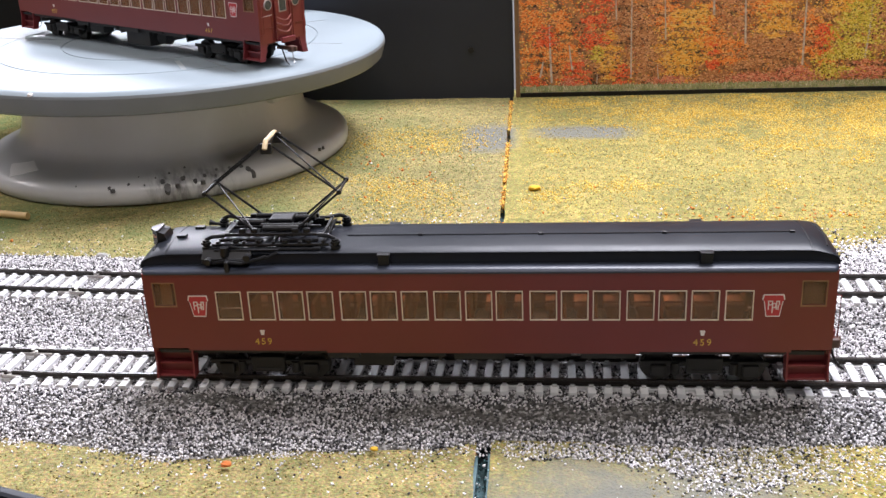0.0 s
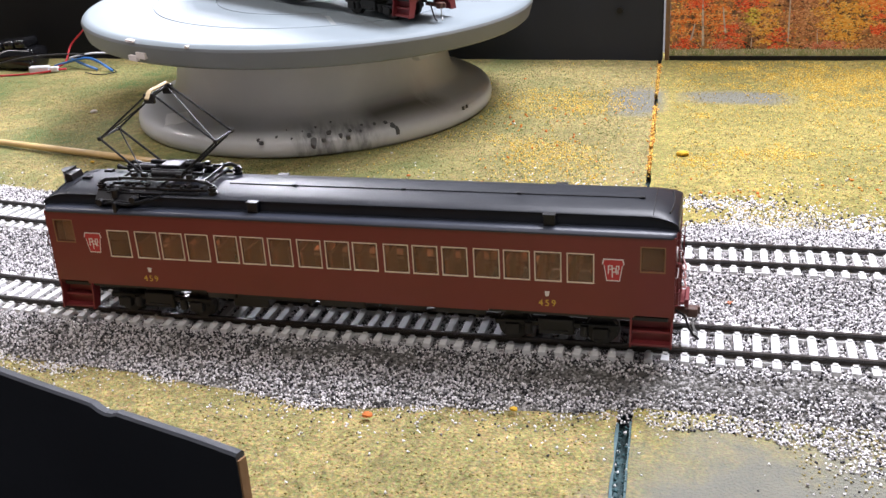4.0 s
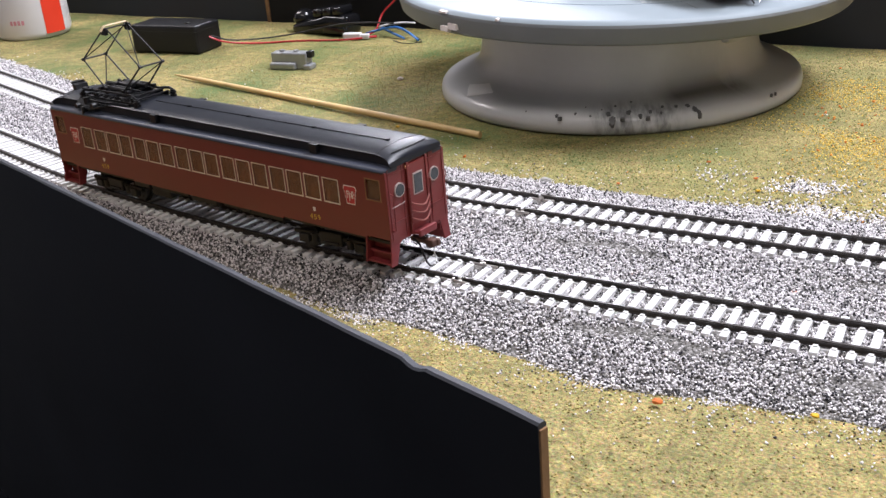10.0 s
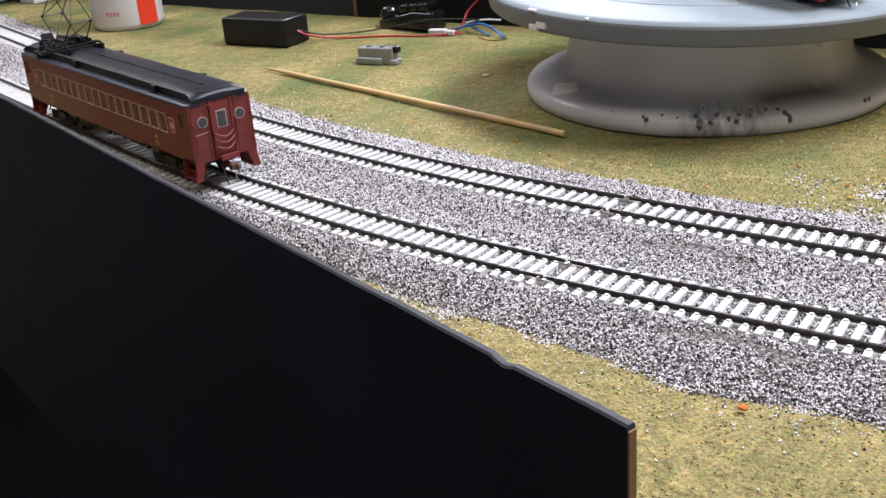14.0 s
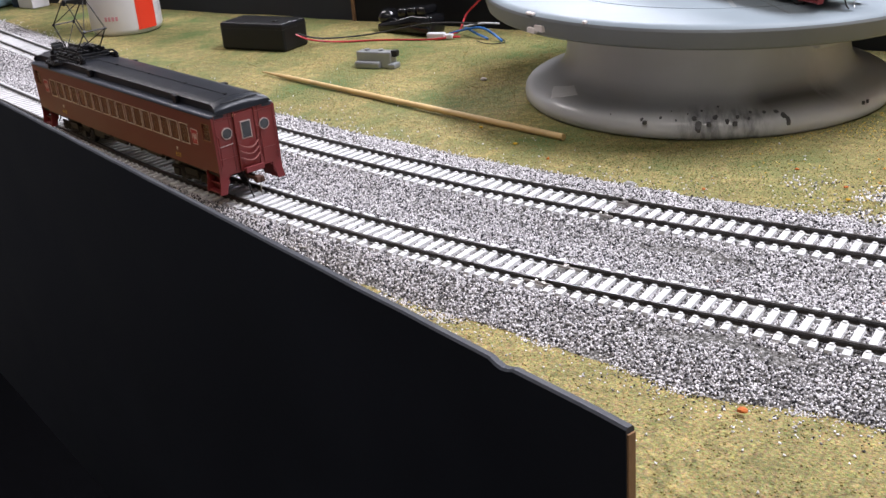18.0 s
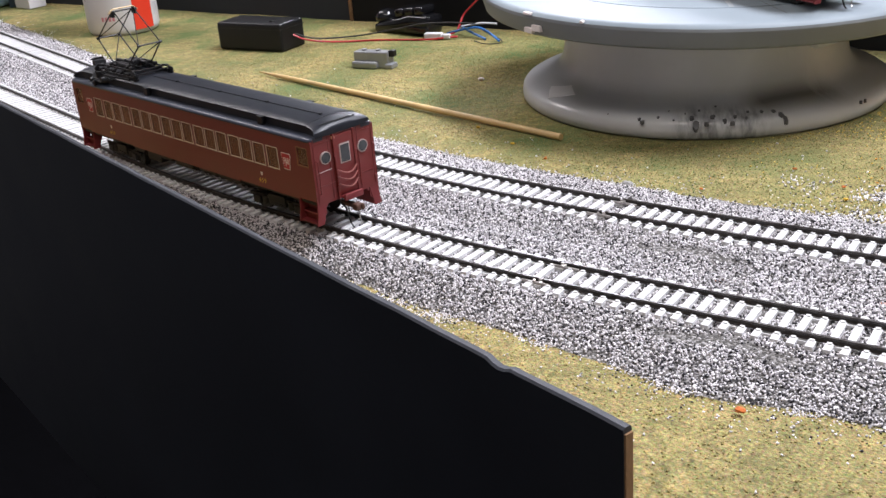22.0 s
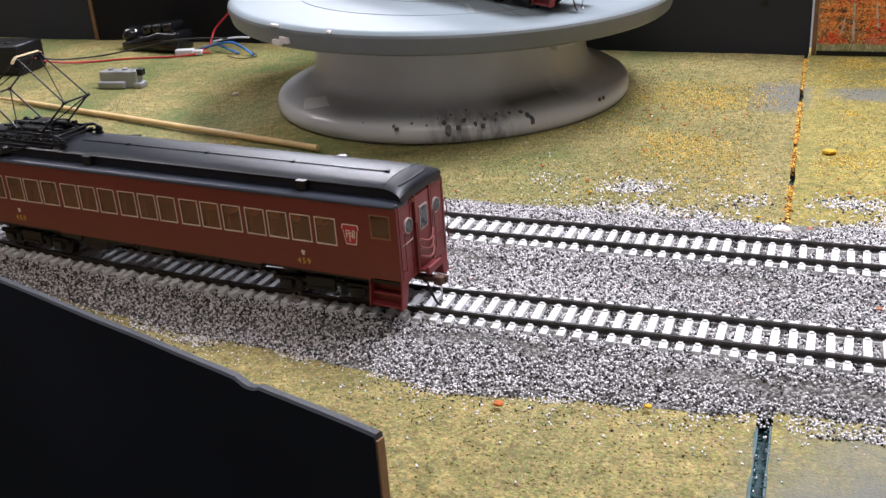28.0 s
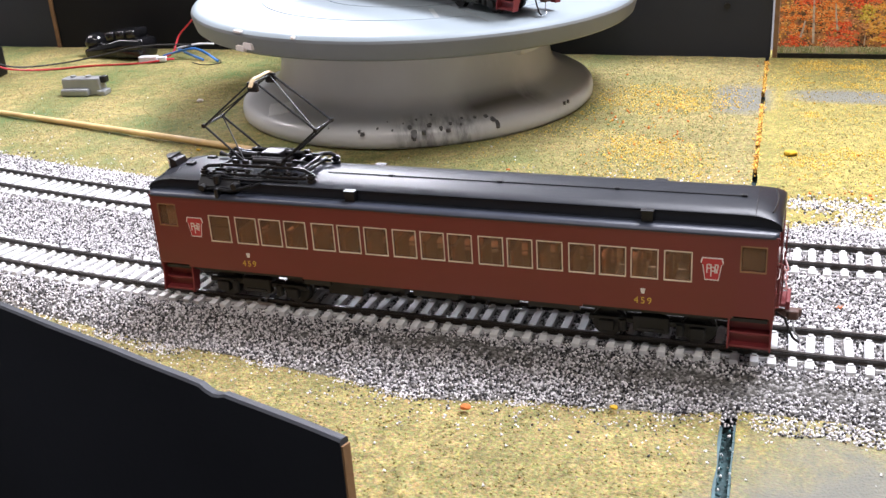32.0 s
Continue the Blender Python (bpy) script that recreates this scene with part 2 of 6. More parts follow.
def wash_shade(m, angle, half, r0, tone, r1=0.2, low=0.4, scale=170):
    """A dried grey wash with streaks, and painted shade, on one stretch of a turned body."""
    N, L = m.node_tree.nodes, m.node_tree.links
    b = N["Principled BSDF"]
    under = b.inputs["Base Color"].links[0].from_socket
    co = N.new("ShaderNodeTexCoord")
    mp = N.new("ShaderNodeMapping")
    mp.vector_type = "POINT"
    mp.inputs["Rotation"].default_value = (0, 0, -math.radians(angle))
    L.new(co.outputs["Object"], mp.inputs["Vector"])
    sep = N.new("ShaderNodeSeparateXYZ")
    L.new(mp.outputs[0], sep.inputs[0])
    st = N.new("ShaderNodeMapping")
    st.inputs["Scale"].default_value = (0.35, 1, 0.35)
    L.new(mp.outputs[0], st.inputs["Vector"])
    n = N.new("ShaderNodeTexNoise")
    n.inputs["Scale"].default_value, n.inputs["Detail"].default_value, n.inputs["Roughness"].default_value = scale, 6, 0.65
    L.new(st.outputs[0], n.inputs["Vector"])
    fac = None
    for src, lo, hi in ((sep.outputs[0], r0, r0 + 0.012), (sep.outputs[1], half, half * 0.6), (sep.outputs[1], -half, -half * 0.6), (sep.outputs[0], r1, r1 - 0.014), (n.outputs["Fac"], low, low + 0.28)):
        r = N.new("ShaderNodeMapRange")
        r.inputs[1].default_value, r.inputs[2].default_value, r.inputs[3].default_value, r.inputs[4].default_value = lo, hi, 0, 1
        L.new(src, r.inputs[0])
        if fac is None:
            fac = r.outputs[0]
        else:
            q = N.new("ShaderNodeMath")
            q.operation = "MULTIPLY"
            L.new(fac, q.inputs[0])
            L.new(r.outputs[0], q.inputs[1])
            fac = q.outputs[0]
    mx = N.new("ShaderNodeMix")
    mx.data_type = "RGBA"
    mx.inputs[7].default_value = (*tone, 1)
    L.new(fac, mx.inputs[0])
    L.new(under, mx.inputs[6])
    L.new(mx.outputs[2], b.inputs["Base Color"])


M_HIGHLIGHT = mat("white_highlight_coat", (0.9, 0.9, 0.9), 0.2, vary=0.03, scale=80)
M_STREAK = mat("scraped_pale_grey", (0.36, 0.39, 0.41), 0.5, vary=0.15, scale=120)
wash_shade(M_BASE, -64, 0.03, 0.096, (0.14, 0.142, 0.145))
# the disc's soft shadow beside the drips, put into the base colour
wash_shade(M_BASE, -38, 0.034, 0.084, (0.16, 0.152, 0.145), 0.112, 0.2, 45)
M_STAIN = mat("dark_paint_stain", (0.1, 0.1, 0.104), 0.4, vary=0.2, scale=200)
M_WOODSTICK = mat("bamboo", (0.62, 0.42, 0.18), 0.5, vary=0.12, scale=90, bump=0.05, bump_scale=600)
M_SILVER = mat("silver_paint", (0.35, 0.36, 0.37), 0.4, 0.6, scale=90)
M_CAN = mat("white_can", (0.72, 0.7, 0.72), 0.3, vary=0.06, scale=20)
M_CANRED = mat("red_can_stripe", (0.7, 0.045, 0.02), 0.35, vary=0.05, scale=30)
M_CANPINK = mat("pink_can_print", (0.6, 0.25, 0.3), 0.4, vary=0.05, scale=30)
M_WRED = mat("red_wire", (0.5, 0.03, 0.04), 0.4)
M_WBLUE = mat("blue_wire", (0.03, 0.15, 0.45), 0.4)
M_WWHITE = mat("white_wire", (0.7, 0.7, 0.72), 0.4)
M_WALL = mat("grey_room_wall", (0.5, 0.5, 0.5), 0.9, vary=0.1, scale=3)
M_CEIL = mat("white_ceiling", (0.6, 0.6, 0.58), 0.9, vary=0.05, scale=3)
M_FLOOR = mat("dark_carpet", (0.004, 0.004, 0.005), 0.95, vary=0.2, scale=40, spec=0.03)
M_TURF = turf("olive_turf", ((0.325, 0.268, 0.125), (0.205, 0.185, 0.086)))
M_TURF_Y = turf("yellow_turf", ((0.32, 0.265, 0.095), (0.22, 0.198, 0.072)))
M_GAP = mat("teal_foam_gap", (0.06, 0.12, 0.13), 0.8, vary=0.35, scale=400, bump=0.4, bump_scale=700)
M_BED = bed("ballast_bed")
M_BALLAST = grains("ballast_grains", [(0.0, (0.015, 0.015, 0.018)), (0.2, (0.05, 0.048, 0.055)), (0.3, (0.32, 0.305, 0.315)), (0.5, (0.64, 0.615, 0.63)), (1.0, (0.86, 0.835, 0.85))])
M_YELLOW = grains("yellow_foam", [(0.0, (0.58, 0.33, 0.035)), (0.5, (0.68, 0.46, 0.08)), (1.0, (0.7, 0.56, 0.2))])
M_ORANGE = grains("orange_foam", [(0.0, (0.5, 0.1, 0.02)), (0.5, (0.65, 0.2, 0.03)), (1.0, (0.7, 0.33, 0.05))])
M_OLIVE = grains("olive_flock", [(0.0, (0.2, 0.165, 0.06)), (0.4, (0.26, 0.21, 0.075)), (0.75, (0.31, 0.25, 0.09)), (1.0, (0.37, 0.3, 0.13))])
M_GREEN = grains("green_flock", [(0.0, (0.1, 0.14, 0.045)), (1.0, (0.18, 0.2, 0.07))])


def glass(name, tint):
    m = bpy.data.materials.new(name)
    m.use_nodes = True
    b = m.node_tree.nodes["Principled BSDF"]
    b.inputs["Base Color"].default_value = (*tint, 1)
    b.inputs["Transmission Weight"].default_value = 1
    b.inputs["Roughness"].default_value = 0.03
    b.inputs["IOR"].default_value = 1.2
    return m


M_GLASS = glass("window_glass", (0.6, 0.39, 0.25))
M_GLASS.node_tree.nodes["Principled BSDF"].inputs["Transmission Weight"].default_value = 0.86
M_GLASS.node_tree.nodes["Principled BSDF"].inputs["Roughness"].default_value = 0.1
M_CLEAR = glass("clear_door_glass", (0.9, 0.85, 0.76))
M_STRAY = grains("stray_stone", [(0.0, (0.26, 0.24, 0.2)), (0.4, (0.5, 0.48, 0.46)), (1.0, (0.85, 0.84, 0.83))])
M_LEAF_O = mat("orange_leaf_foam", (0.62, 0.17, 0.04), 0.9, vary=0.2, scale=600, bump=0.4, bump_scale=1200)
M_LEAF_Y = mat("yellow_leaf_foam", (0.7, 0.42, 0.03), 0.9, vary=0.2, scale=600, bump=0.4, bump_scale=1200)


# ---- mesh helpers ----
def part(name, bm, material, parent=None, label=""):
    me = bpy.data.meshes.new(name)
    if isinstance(bm, tuple):
        me.from_pydata(*bm)
    else:
        bm.to_mesh(me)
        bm.free()
    for m in (material if isinstance(material, list) else [material]):
        me.materials.append(m)
    ob = new(name, me)
    if parent:
        ob.parent = parent
    if label:
        ob["label"] = label
    return ob


def smooth(ob, angle=40):
    me = ob.data
    me.polygons.foreach_set("use_smooth", [True] * len(me.polygons))
    me.set_sharp_from_angle(angle=radians(angle))
    return ob


def box(x0, x1, y0, y1, z0, z1, bevel=0.0, bm=None):
    bm2 = bmesh.new()
    bmesh.ops.create_cube(bm2, size=1, matrix=Matrix.Translation(((x0 + x1) / 2, (y0 + y1) / 2, (z0 + z1) / 2)) @ Matrix.Diagonal((x1 - x0, y1 - y0, z1 - z0, 1)))
    if bevel:
        bmesh.ops.bevel(bm2, geom=bm2.edges[:], offset=bevel, segments=2, affect="EDGES", profile=0.5)
    return merge(bm, bm2)


def merge(bm, bm2, m=None):
    if m is not None:
        bm2.transform(m)
    if bm is None:
        return bm2
    me = bpy.data.meshes.new("tmp")
    bm2.to_mesh(me)
    bm.from_mesh(me)
    bm2.free()
    bpy.data.meshes.remove(me)
    return bm


def cyl(r, depth, m, seg=16, r2=None, bm=None):
    bm2 = bmesh.new()
    bmesh.ops.create_cone(bm2, cap_ends=True, segments=seg, radius1=r, radius2=r if r2 is None else r2, depth=depth)
    return merge(bm, bm2, m)


def tube(points, r, seg=6, bm=None):
    """A round rod through the points."""
    bm = bm or bmesh.new()
    pts = [Vector(p) for p in points]
    rings = []
    for i, p in enumerate(pts):
        d = (pts[min(i + 1, len(pts) - 1)] - pts[max(i - 1, 0)]).normalized()
        q = d.to_track_quat("Z", "Y")
        rad = r[i] if isinstance(r, (list, tuple)) else r
        rings.append([bm.verts.new(p + q @ Vector((rad * math.cos(a), rad * math.sin(a), 0))) for a in [2 * math.pi * k / seg for k in range(seg)]])
    for a, b in zip(rings, rings[1:]):
        for k in range(seg):
            bm.faces.new((a[k], a[(k + 1) % seg], b[(k + 1) % seg], b[k]))
    bm.faces.new(rings[0][::-1])
    bm.faces.new(rings[-1])
    return bm


def lathe(profile, seg=96, bm=None):
    """A body turned about z, from (radius, height) rows."""
    bm = bm or bmesh.new()
    rings = [[bm.verts.new((r * math.cos(a), r * math.sin(a), z)) for a in [2 * math.pi * k / seg for k in range(seg)]] for r, z in profile]
    for a, b in zip(rings, rings[1:]):
        for k in range(seg):
            bm.faces.new((a[k], a[(k + 1) % seg], b[(k + 1) % seg], b[k]))
    bm.faces.new(rings[0][::-1])
    bm.faces.new(rings[-1])
    return bm


def prism(outline, z0, z1, bm=None):
    """A flat outline (x, y) with thickness."""
    bm = bm or bmesh.new()
    a = [bm.verts.new((x, y, z0)) for x, y in outline]
    b = [bm.verts.new((x, y, z1)) for x, y in outline]
    bm.faces.new(a[::-1])
    bm.faces.new(b)
    for i in range(len(a)):
        j = (i + 1) % len(a)
        bm.faces.new((a[i], a[j], b[j], b[i]))
    bmesh.ops.recalc_face_normals(bm, faces=bm.faces[:])
    return bm


def thing(name, m=None, **tags):
    ob = new(name)
    ob.empty_display_size = 0.01
    if m is not None:
        ob.matrix_world = m
    return tagged(ob, **tags)


# ---- the line of the two tracks ----
RAIL_TOP, TIE_TOP, GAUGE = 0.0088, 0.0069, 0.00875
FRONT = (-0.08, 1.30, radians(16), 0.0)
BACK = (-0.06, 1.50, radians(18), 0.0731)


def on_track(line, s):
    """Centre line at s (x on the straight, running left into the bend): x, y, heading."""
    x0, r, a, y0 = line
    s = x0 - s
    if s < 0:
        return x0 - s, y0, 0.0
    th = min(s / r, a)
    rest = s - r * th
    return x0 - r * math.sin(th) - rest * math.cos(th), y0 + r * (1 - math.cos(th)) + rest * math.sin(th), th


def track_y(line, x):
    """The centre line's y at x, for arrays."""
    x0, r, a, y0 = line
    d = np.maximum(x0 - x, 0)
    da = r * math.sin(a)
    arc = y0 + r - np.sqrt(np.maximum(r * r - np.minimum(d, da) ** 2, 0))
    return arc + np.maximum(d - da, 0) * math.tan(a)


# the board that stands along the front edge of the bend
BX, BY, BSLOPE = -0.0304, -0.1470, 0.318


def board_y(x):
    return BY - (x - BX) * BSLOPE


def bed_toe(x):
    """How far the foot of the bed lies before the front track."""
    return np.interp(x, (-0.6, -0.3, -0.19, -0.11, -0.075, -0.05, -0.025, 0.03, 0.044, 0.052, 0.3), (0.026, 0.029, 0.0355, 0.0425, 0.047, 0.052, 0.046, 0.0425, 0.04, 0.0352, 0.0355))


def bed_height(x, y):
    """Ballast shoulder and the dip between the tracks."""
    f, b = track_y(FRONT, x), track_y(BACK, x)
    d = np.minimum(np.abs(y - f), np.abs(y - b))
    front_toe = bed_toe(x)
    outside = np.where(y < f, (d - 0.019) / (front_toe - 0.019), np.where(y > b, (d - 0.017) / 0.031, (d - 0.017) / 0.06))
    return 0.0057 * (1 - np.clip(outside, 0, 1)) ** 0.8


def wobble(x, y, scale, seed=0.0):
    return noise.noise(Vector((x * scale + seed, y * scale, seed)))


# ---- room ----
def room():
    X0, X1, Y0, Y1, Z0 = -2.6, 2.2, -2.2, 2.0, -1.0
    w = 0.06
    tagged(part("floor", box(X0, X1, Y0, Y1, Z0 - w, Z0), M_FLOOR), "dark carpeted floor of the room", "floor", kind="structure")
    tagged(part("ceiling", box(X0, X1, Y0, Y1, CEIL, CEIL + w), M_CEIL), "plain white ceiling of the room", "ceiling", kind="structure")
    for n, b in (("wall_north", (X0, X1, Y1, Y1 + w)), ("wall_south", (X0, X1, Y0 - w, Y0)), ("wall_west", (X0 - w, X0, Y0, Y1)), ("wall_east", (X1, X1 + w, Y0, Y1))):
        tagged(part(n, box(*b, Z0, CEIL), M_WALL), "plain grey wall of the room", "wall", kind="structure")


room()


# ---- the two layout modules ----
def sheet(name, x0, x1, nx, low, high, ny, height, material, parent=None):
    """A ground sheet between two edge lines."""
    verts, faces = [], []
    for i in range(nx + 1):
        x = x0 + (x1 - x0) * i / nx
        a, b = low(x), high(x)
        for j in range(ny + 1):
            y = a + (b - a) * j / ny
            verts.append((x, y, height(x, y)))
    for i in range(nx):
        for j in range(ny):
            k = i * (ny + 1) + j
            faces.append((k, k + ny + 1, k + ny + 2, k + 1))
    return smooth(part(name, (verts, [], faces), material, parent), 80)


def joint_x(y):
    return 0.0458 - 0.0295 * y


def joint_half(y):
    return 0.0024 if y < -0.01 else 0.0011


def turf_z(x, y):
    return 0.0009 * wobble(x, y, 14) + 0.0004 * wobble(x, y, 60, 3)


def strip(name, y0, y1, ny, left, right, nx, material, parent):
    """A ground sheet between a left and a right edge line."""
    verts, faces = [], []
    for j in range(ny + 1):
        y = y0 + (y1 - y0) * j / ny
        a, b = left(y), right(y)
        for i in range(nx + 1):
            x = a + (b - a) * i / nx
            verts.append((x, y, turf_z(x, y)))
    for j in range(ny):
        for i in range(nx):
            k = j * (nx + 1) + i
            faces.append((k, k + 1, k + nx + 2, k + nx + 1))
    return smooth(part(name, (verts, [], faces), material, parent), 80)


def modules():
    left = thing("layout_module", label="olive turf covered model railway module with two tracks", category="layout module")
    jl = lambda y: joint_x(y) - joint_half(y) + 0.0006 * wobble(0, y, 70)
    jr = lambda y: joint_x(y) + joint_half(y) + 0.0006 * wobble(5, y, 70)
    sheet("turf", -1.25, BX, 160, lambda x: max(board_y(x) + 0.004, -0.195), lambda x: 0.46, 90, turf_z, M_TURF, left)
    strip("turf", -0.195, 0.46, 160, lambda y: BX, jl, 24, M_TURF, left)
    part("frame", prism([(-1.25, board_y(-1.25) + 0.006), (BX, BY + 0.006), (BX, -0.195), (joint_x(-0.195) - 0.0022, -0.195), (joint_x(-0.01) - 0.0022, -0.01), (joint_x(0.46) - 0.0008, 0.46), (-1.25, 0.46)], -0.09, -0.0025), M_HARD, left, "brown hardboard module frame")
    right = thing("layout_module", label="model railway module with yellow autumn flock and bare grey board", category="layout module")
    strip("turf", -0.195, 0.46, 160, jr, lambda y: 1.1, 110, M_TURF_Y, right)
    part("frame", prism([(joint_x(-0.195) + 0.0022, -0.195), (1.1, -0.195), (1.1, 0.46), (joint_x(0.46) + 0.0008, 0.46), (joint_x(-0.01) + 0.0022, -0.01)], -0.09, -0.0025), M_HARD, right, "brown hardboard module frame")
    tagged(part("module_joint", prism([(joint_x(-0.19) - 0.003, -0.19), (joint_x(-0.19) + 0.003, -0.19), (joint_x(0.45) + 0.002, 0.45), (joint_x(0.45) - 0.002, 0.45)], -0.05, -0.0065), M_GAP), "dark teal foam in the joint between the modules", "joint", kind="structure")


modules()


def grain_mesh(name, centres, sizes, material, seed, fine=False):
    """Many eight-sided (or, when fine, four-sided) grains in one mesh."""
    rng = np.random.default_rng(seed)
    n = len(centres)
    base = np.array([(1, 0, 0), (-1, 0, 0), (0, 1, 0), (0, -1, 0), (0, 0, 1), (0, 0, -1)], float)
    tri = np.array([(0, 2, 4), (2, 1, 4), (1, 3, 4), (3, 0, 4), (2, 0, 5), (1, 2, 5), (3, 1, 5), (0, 3, 5)])
    if fine:
        base = np.array([(1, 1, 1), (1, -1, -1), (-1, 1, -1), (-1, -1, 1)], float) * 0.8
        tri = np.array([(0, 1, 2), (0, 3, 1), (0, 2, 3), (1, 3, 2)])
    nv, nf = len(base), len(tri)
    v = base[None] * rng.uniform(0.6, 1.25, (n, nv, 1))
    q = rng.normal(size=(n, 4))
    q /= np.linalg.norm(q, axis=1)[:, None]
    w, x, y, z = q.T
    R = np.stack([1 - 2 * (y * y + z * z), 2 * (x * y - z * w), 2 * (x * z + y * w), 2 * (x * y + z * w), 1 - 2 * (x * x + z * z), 2 * (y * z - x * w), 2 * (x * z - y * w), 2 * (y * z + x * w), 1 - 2 * (x * x + y * y)], 1).reshape(n, 3, 3)
    v = np.einsum("nij,nkj->nki", R, v) * sizes[:, None, None] + centres[:, None, :]
    f = tri[None] + nv * np.arange(n)[:, None, None]
    me = bpy.data.meshes.new(name)
    me.vertices.add(nv * n)
    me.vertices.foreach_set("co", v.ravel())
    me.loops.add(3 * nf * n)
    me.loops.foreach_set("vertex_index", f.ravel())
    me.polygons.add(nf * n)
    me.polygons.foreach_set("loop_start", np.arange(0, 3 * nf * n, 3))
    me.update(calc_edges=True)
    me.materials.append(material)
    return new(name, me)


def field(x, y, scale, seed):
    """A patchy random field for arrays, in two octaves of smoothed lattice values."""
    lattice = np.random.default_rng(seed).uniform(-1, 1, (64, 64))
    out = np.zeros_like(x)
    for f, gain in ((scale / 3.6, 1.15), (scale / 1.5, 0.75)):
        u, v = x * f + 20.3, y * f + 31.7
        i, j = np.floor(u).astype(int), np.floor(v).astype(int)
        a, b = u - i, v - j
        a, b = a * a * (3 - 2 * a), b * b * (3 - 2 * b)
        i0, i1, j0, j1 = i % 64, (i + 1) % 64, j % 64, (j + 1) % 64
        out += gain * ((lattice[i0, j0] * (1 - a) + lattice[i1, j0] * a) * (1 - b) + (lattice[i0, j1] * (1 - a) + lattice[i1, j1] * a) * b)
    return out


# where the loose stones have gone from the bed: x, y and the half lengths
BARE_BED = ((0.048, -0.0255, 0.04, 0.0046), (0.11, -0.0225, 0.035, 0.0036), (-0.05, -0.0215, 0.03, 0.0036), (0.03, 0.0475, 0.026, 0.003), (-0.09, 0.047, 0.03, 0.0028))


def ballast():
    nx, ny = 190, 60
    low = lambda x: float(track_y(FRONT, np.array(x))) - float(bed_toe(x)) - 0.0006
    high = lambda x: float(track_y(BACK, np.array(x))) + 0.05
    h = lambda x, y: float(bed_height(np.array(x), np.array(y))) - 0.0007
    tagged(sheet("ballast_bed", -1.2, 1.0, nx, low, high, ny, h, M_BED), "grey ballast bed under both tracks", "ballast", kind="structure")
    rng = np.random.default_rng(5)
    near, n = 285000, 500000
    x = np.where(np.arange(n) < near, rng.uniform(-0.32, 0.35, n), rng.uniform(-1.0, -0.32, n))
    y = track_y(FRONT, x) - 0.075 + 0.235 * rng.random(n)
    f, b = track_y(FRONT, x), track_y(BACK, x)
    ragged = 0.5 * np.sin(x * 78) + 0.5 * np.sin(x * 37 + 1) + 0.35 * np.sin(x * 230)
    toe = 0.003 * field(x, x * 0, 190, 57) + np.where(x > -0.1, 0.0445, np.maximum(0.029, 0.0445 - (-0.1 - x) * 0.1)) + 0.0018 * ragged
    toe = toe + 0.009 * np.exp(-(((x + 0.052) / 0.02) ** 2)) - 0.007 * np.exp(-(((x - 0.05) / 0.005) ** 2)) + 0.015 * np.clip((x - 0.09) / 0.03, 0, 1)
    patchy = field(x, y, 170, 51)
    heel = np.where(x > -0.05, 0.044, 0.04) + 0.004 * ragged + np.where(x > -0.05, 0.03 * np.clip(field(x, y, 60, 52), -0.3, 1.2), 0) - 0.026 * np.exp(-(((x - 0.052) / 0.012) ** 2))
    over = np.maximum(f - toe - y + 0.004 * patchy, y - b - heel)
    p = np.where(over < 0, np.clip(0.96 + 0.2 * patchy, 0.62, 1), 0.24 * np.exp(-over / 0.006))
    bare = np.zeros_like(x)
    for cx, cy, rx, ry in BARE_BED:
        bare = np.maximum(bare, np.exp(-((x - cx) / rx) ** 4 - ((y - cy + 0.002 * np.sin(x * 160)) / ry) ** 2))
    p = p * (1 - 0.97 * np.minimum(1, 1.25 * bare))
    p = np.where((x > 0.05) & (x < 0.096) & (over > 0), 0.25 * p, p)
    p = np.where((x < BX) & (y < board_y(x) + 0.0055), 0, p)
    # keep the tops of ties and rails clear
    dt = np.minimum(np.abs(y - f), np.abs(y - b))
    keep = rng.random(n) < p
    z = bed_height(x, y) + rng.uniform(-0.0005, 0.0003, n) - np.where(dt < 0.016, 0.0003, 0)
    size = rng.uniform(0.00032, 0.00064, n)
    c = np.stack([x, y, z], 1)
    for sel, fine in ((keep & (x > -0.32), False), (keep & (x <= -0.32), True)):
        tagged(grain_mesh("ballast_stones", c[sel], size[sel], M_BALLAST, 6, fine), "loose black and white ballast stones along the tracks", "ballast", kind="stuff")


ballast()


# ---- tracks ----
def rail_mesh(line, s0, s1, side):
    prof = [(-0.00115, 0), (0.00115, 0), (0.00115, 0.00035), (0.00035, 0.0006), (0.00035, 0.0014), (0.0006, 0.0016), (0.0006, 0.0021), (-0.0006, 0.0021), (-0.0006, 0.0016), (-0.00035, 0.0014), (-0.00035, 0.0006), (-0.00115, 0.00035)]
    bm = bmesh.new()
    rings = []
    n = max(2, int(abs(s1 - s0) / 0.012))
    for i in range(n + 1):
        x, y, th = on_track(line, s0 + (s1 - s0) * i / n)
        nx, ny = math.sin(th), math.cos(th)
        rings.append([bm.verts.new((x + nx * (side * GAUGE + u), y + ny * (side * GAUGE + u), RAIL_TOP - 0.0021 + v)) for u, v in prof])
    for a, b in zip(rings, rings[1:]):
        for k in range(len(prof)):
            bm.faces.new((a[k], b[k], b[(k + 1) % len(prof)], a[(k + 1) % len(prof)]))
    bm.faces.new(rings[0])
    bm.faces.new(rings[-1][::-1])
    bmesh.ops.recalc_face_normals(bm, faces=bm.faces[:])
    return bm


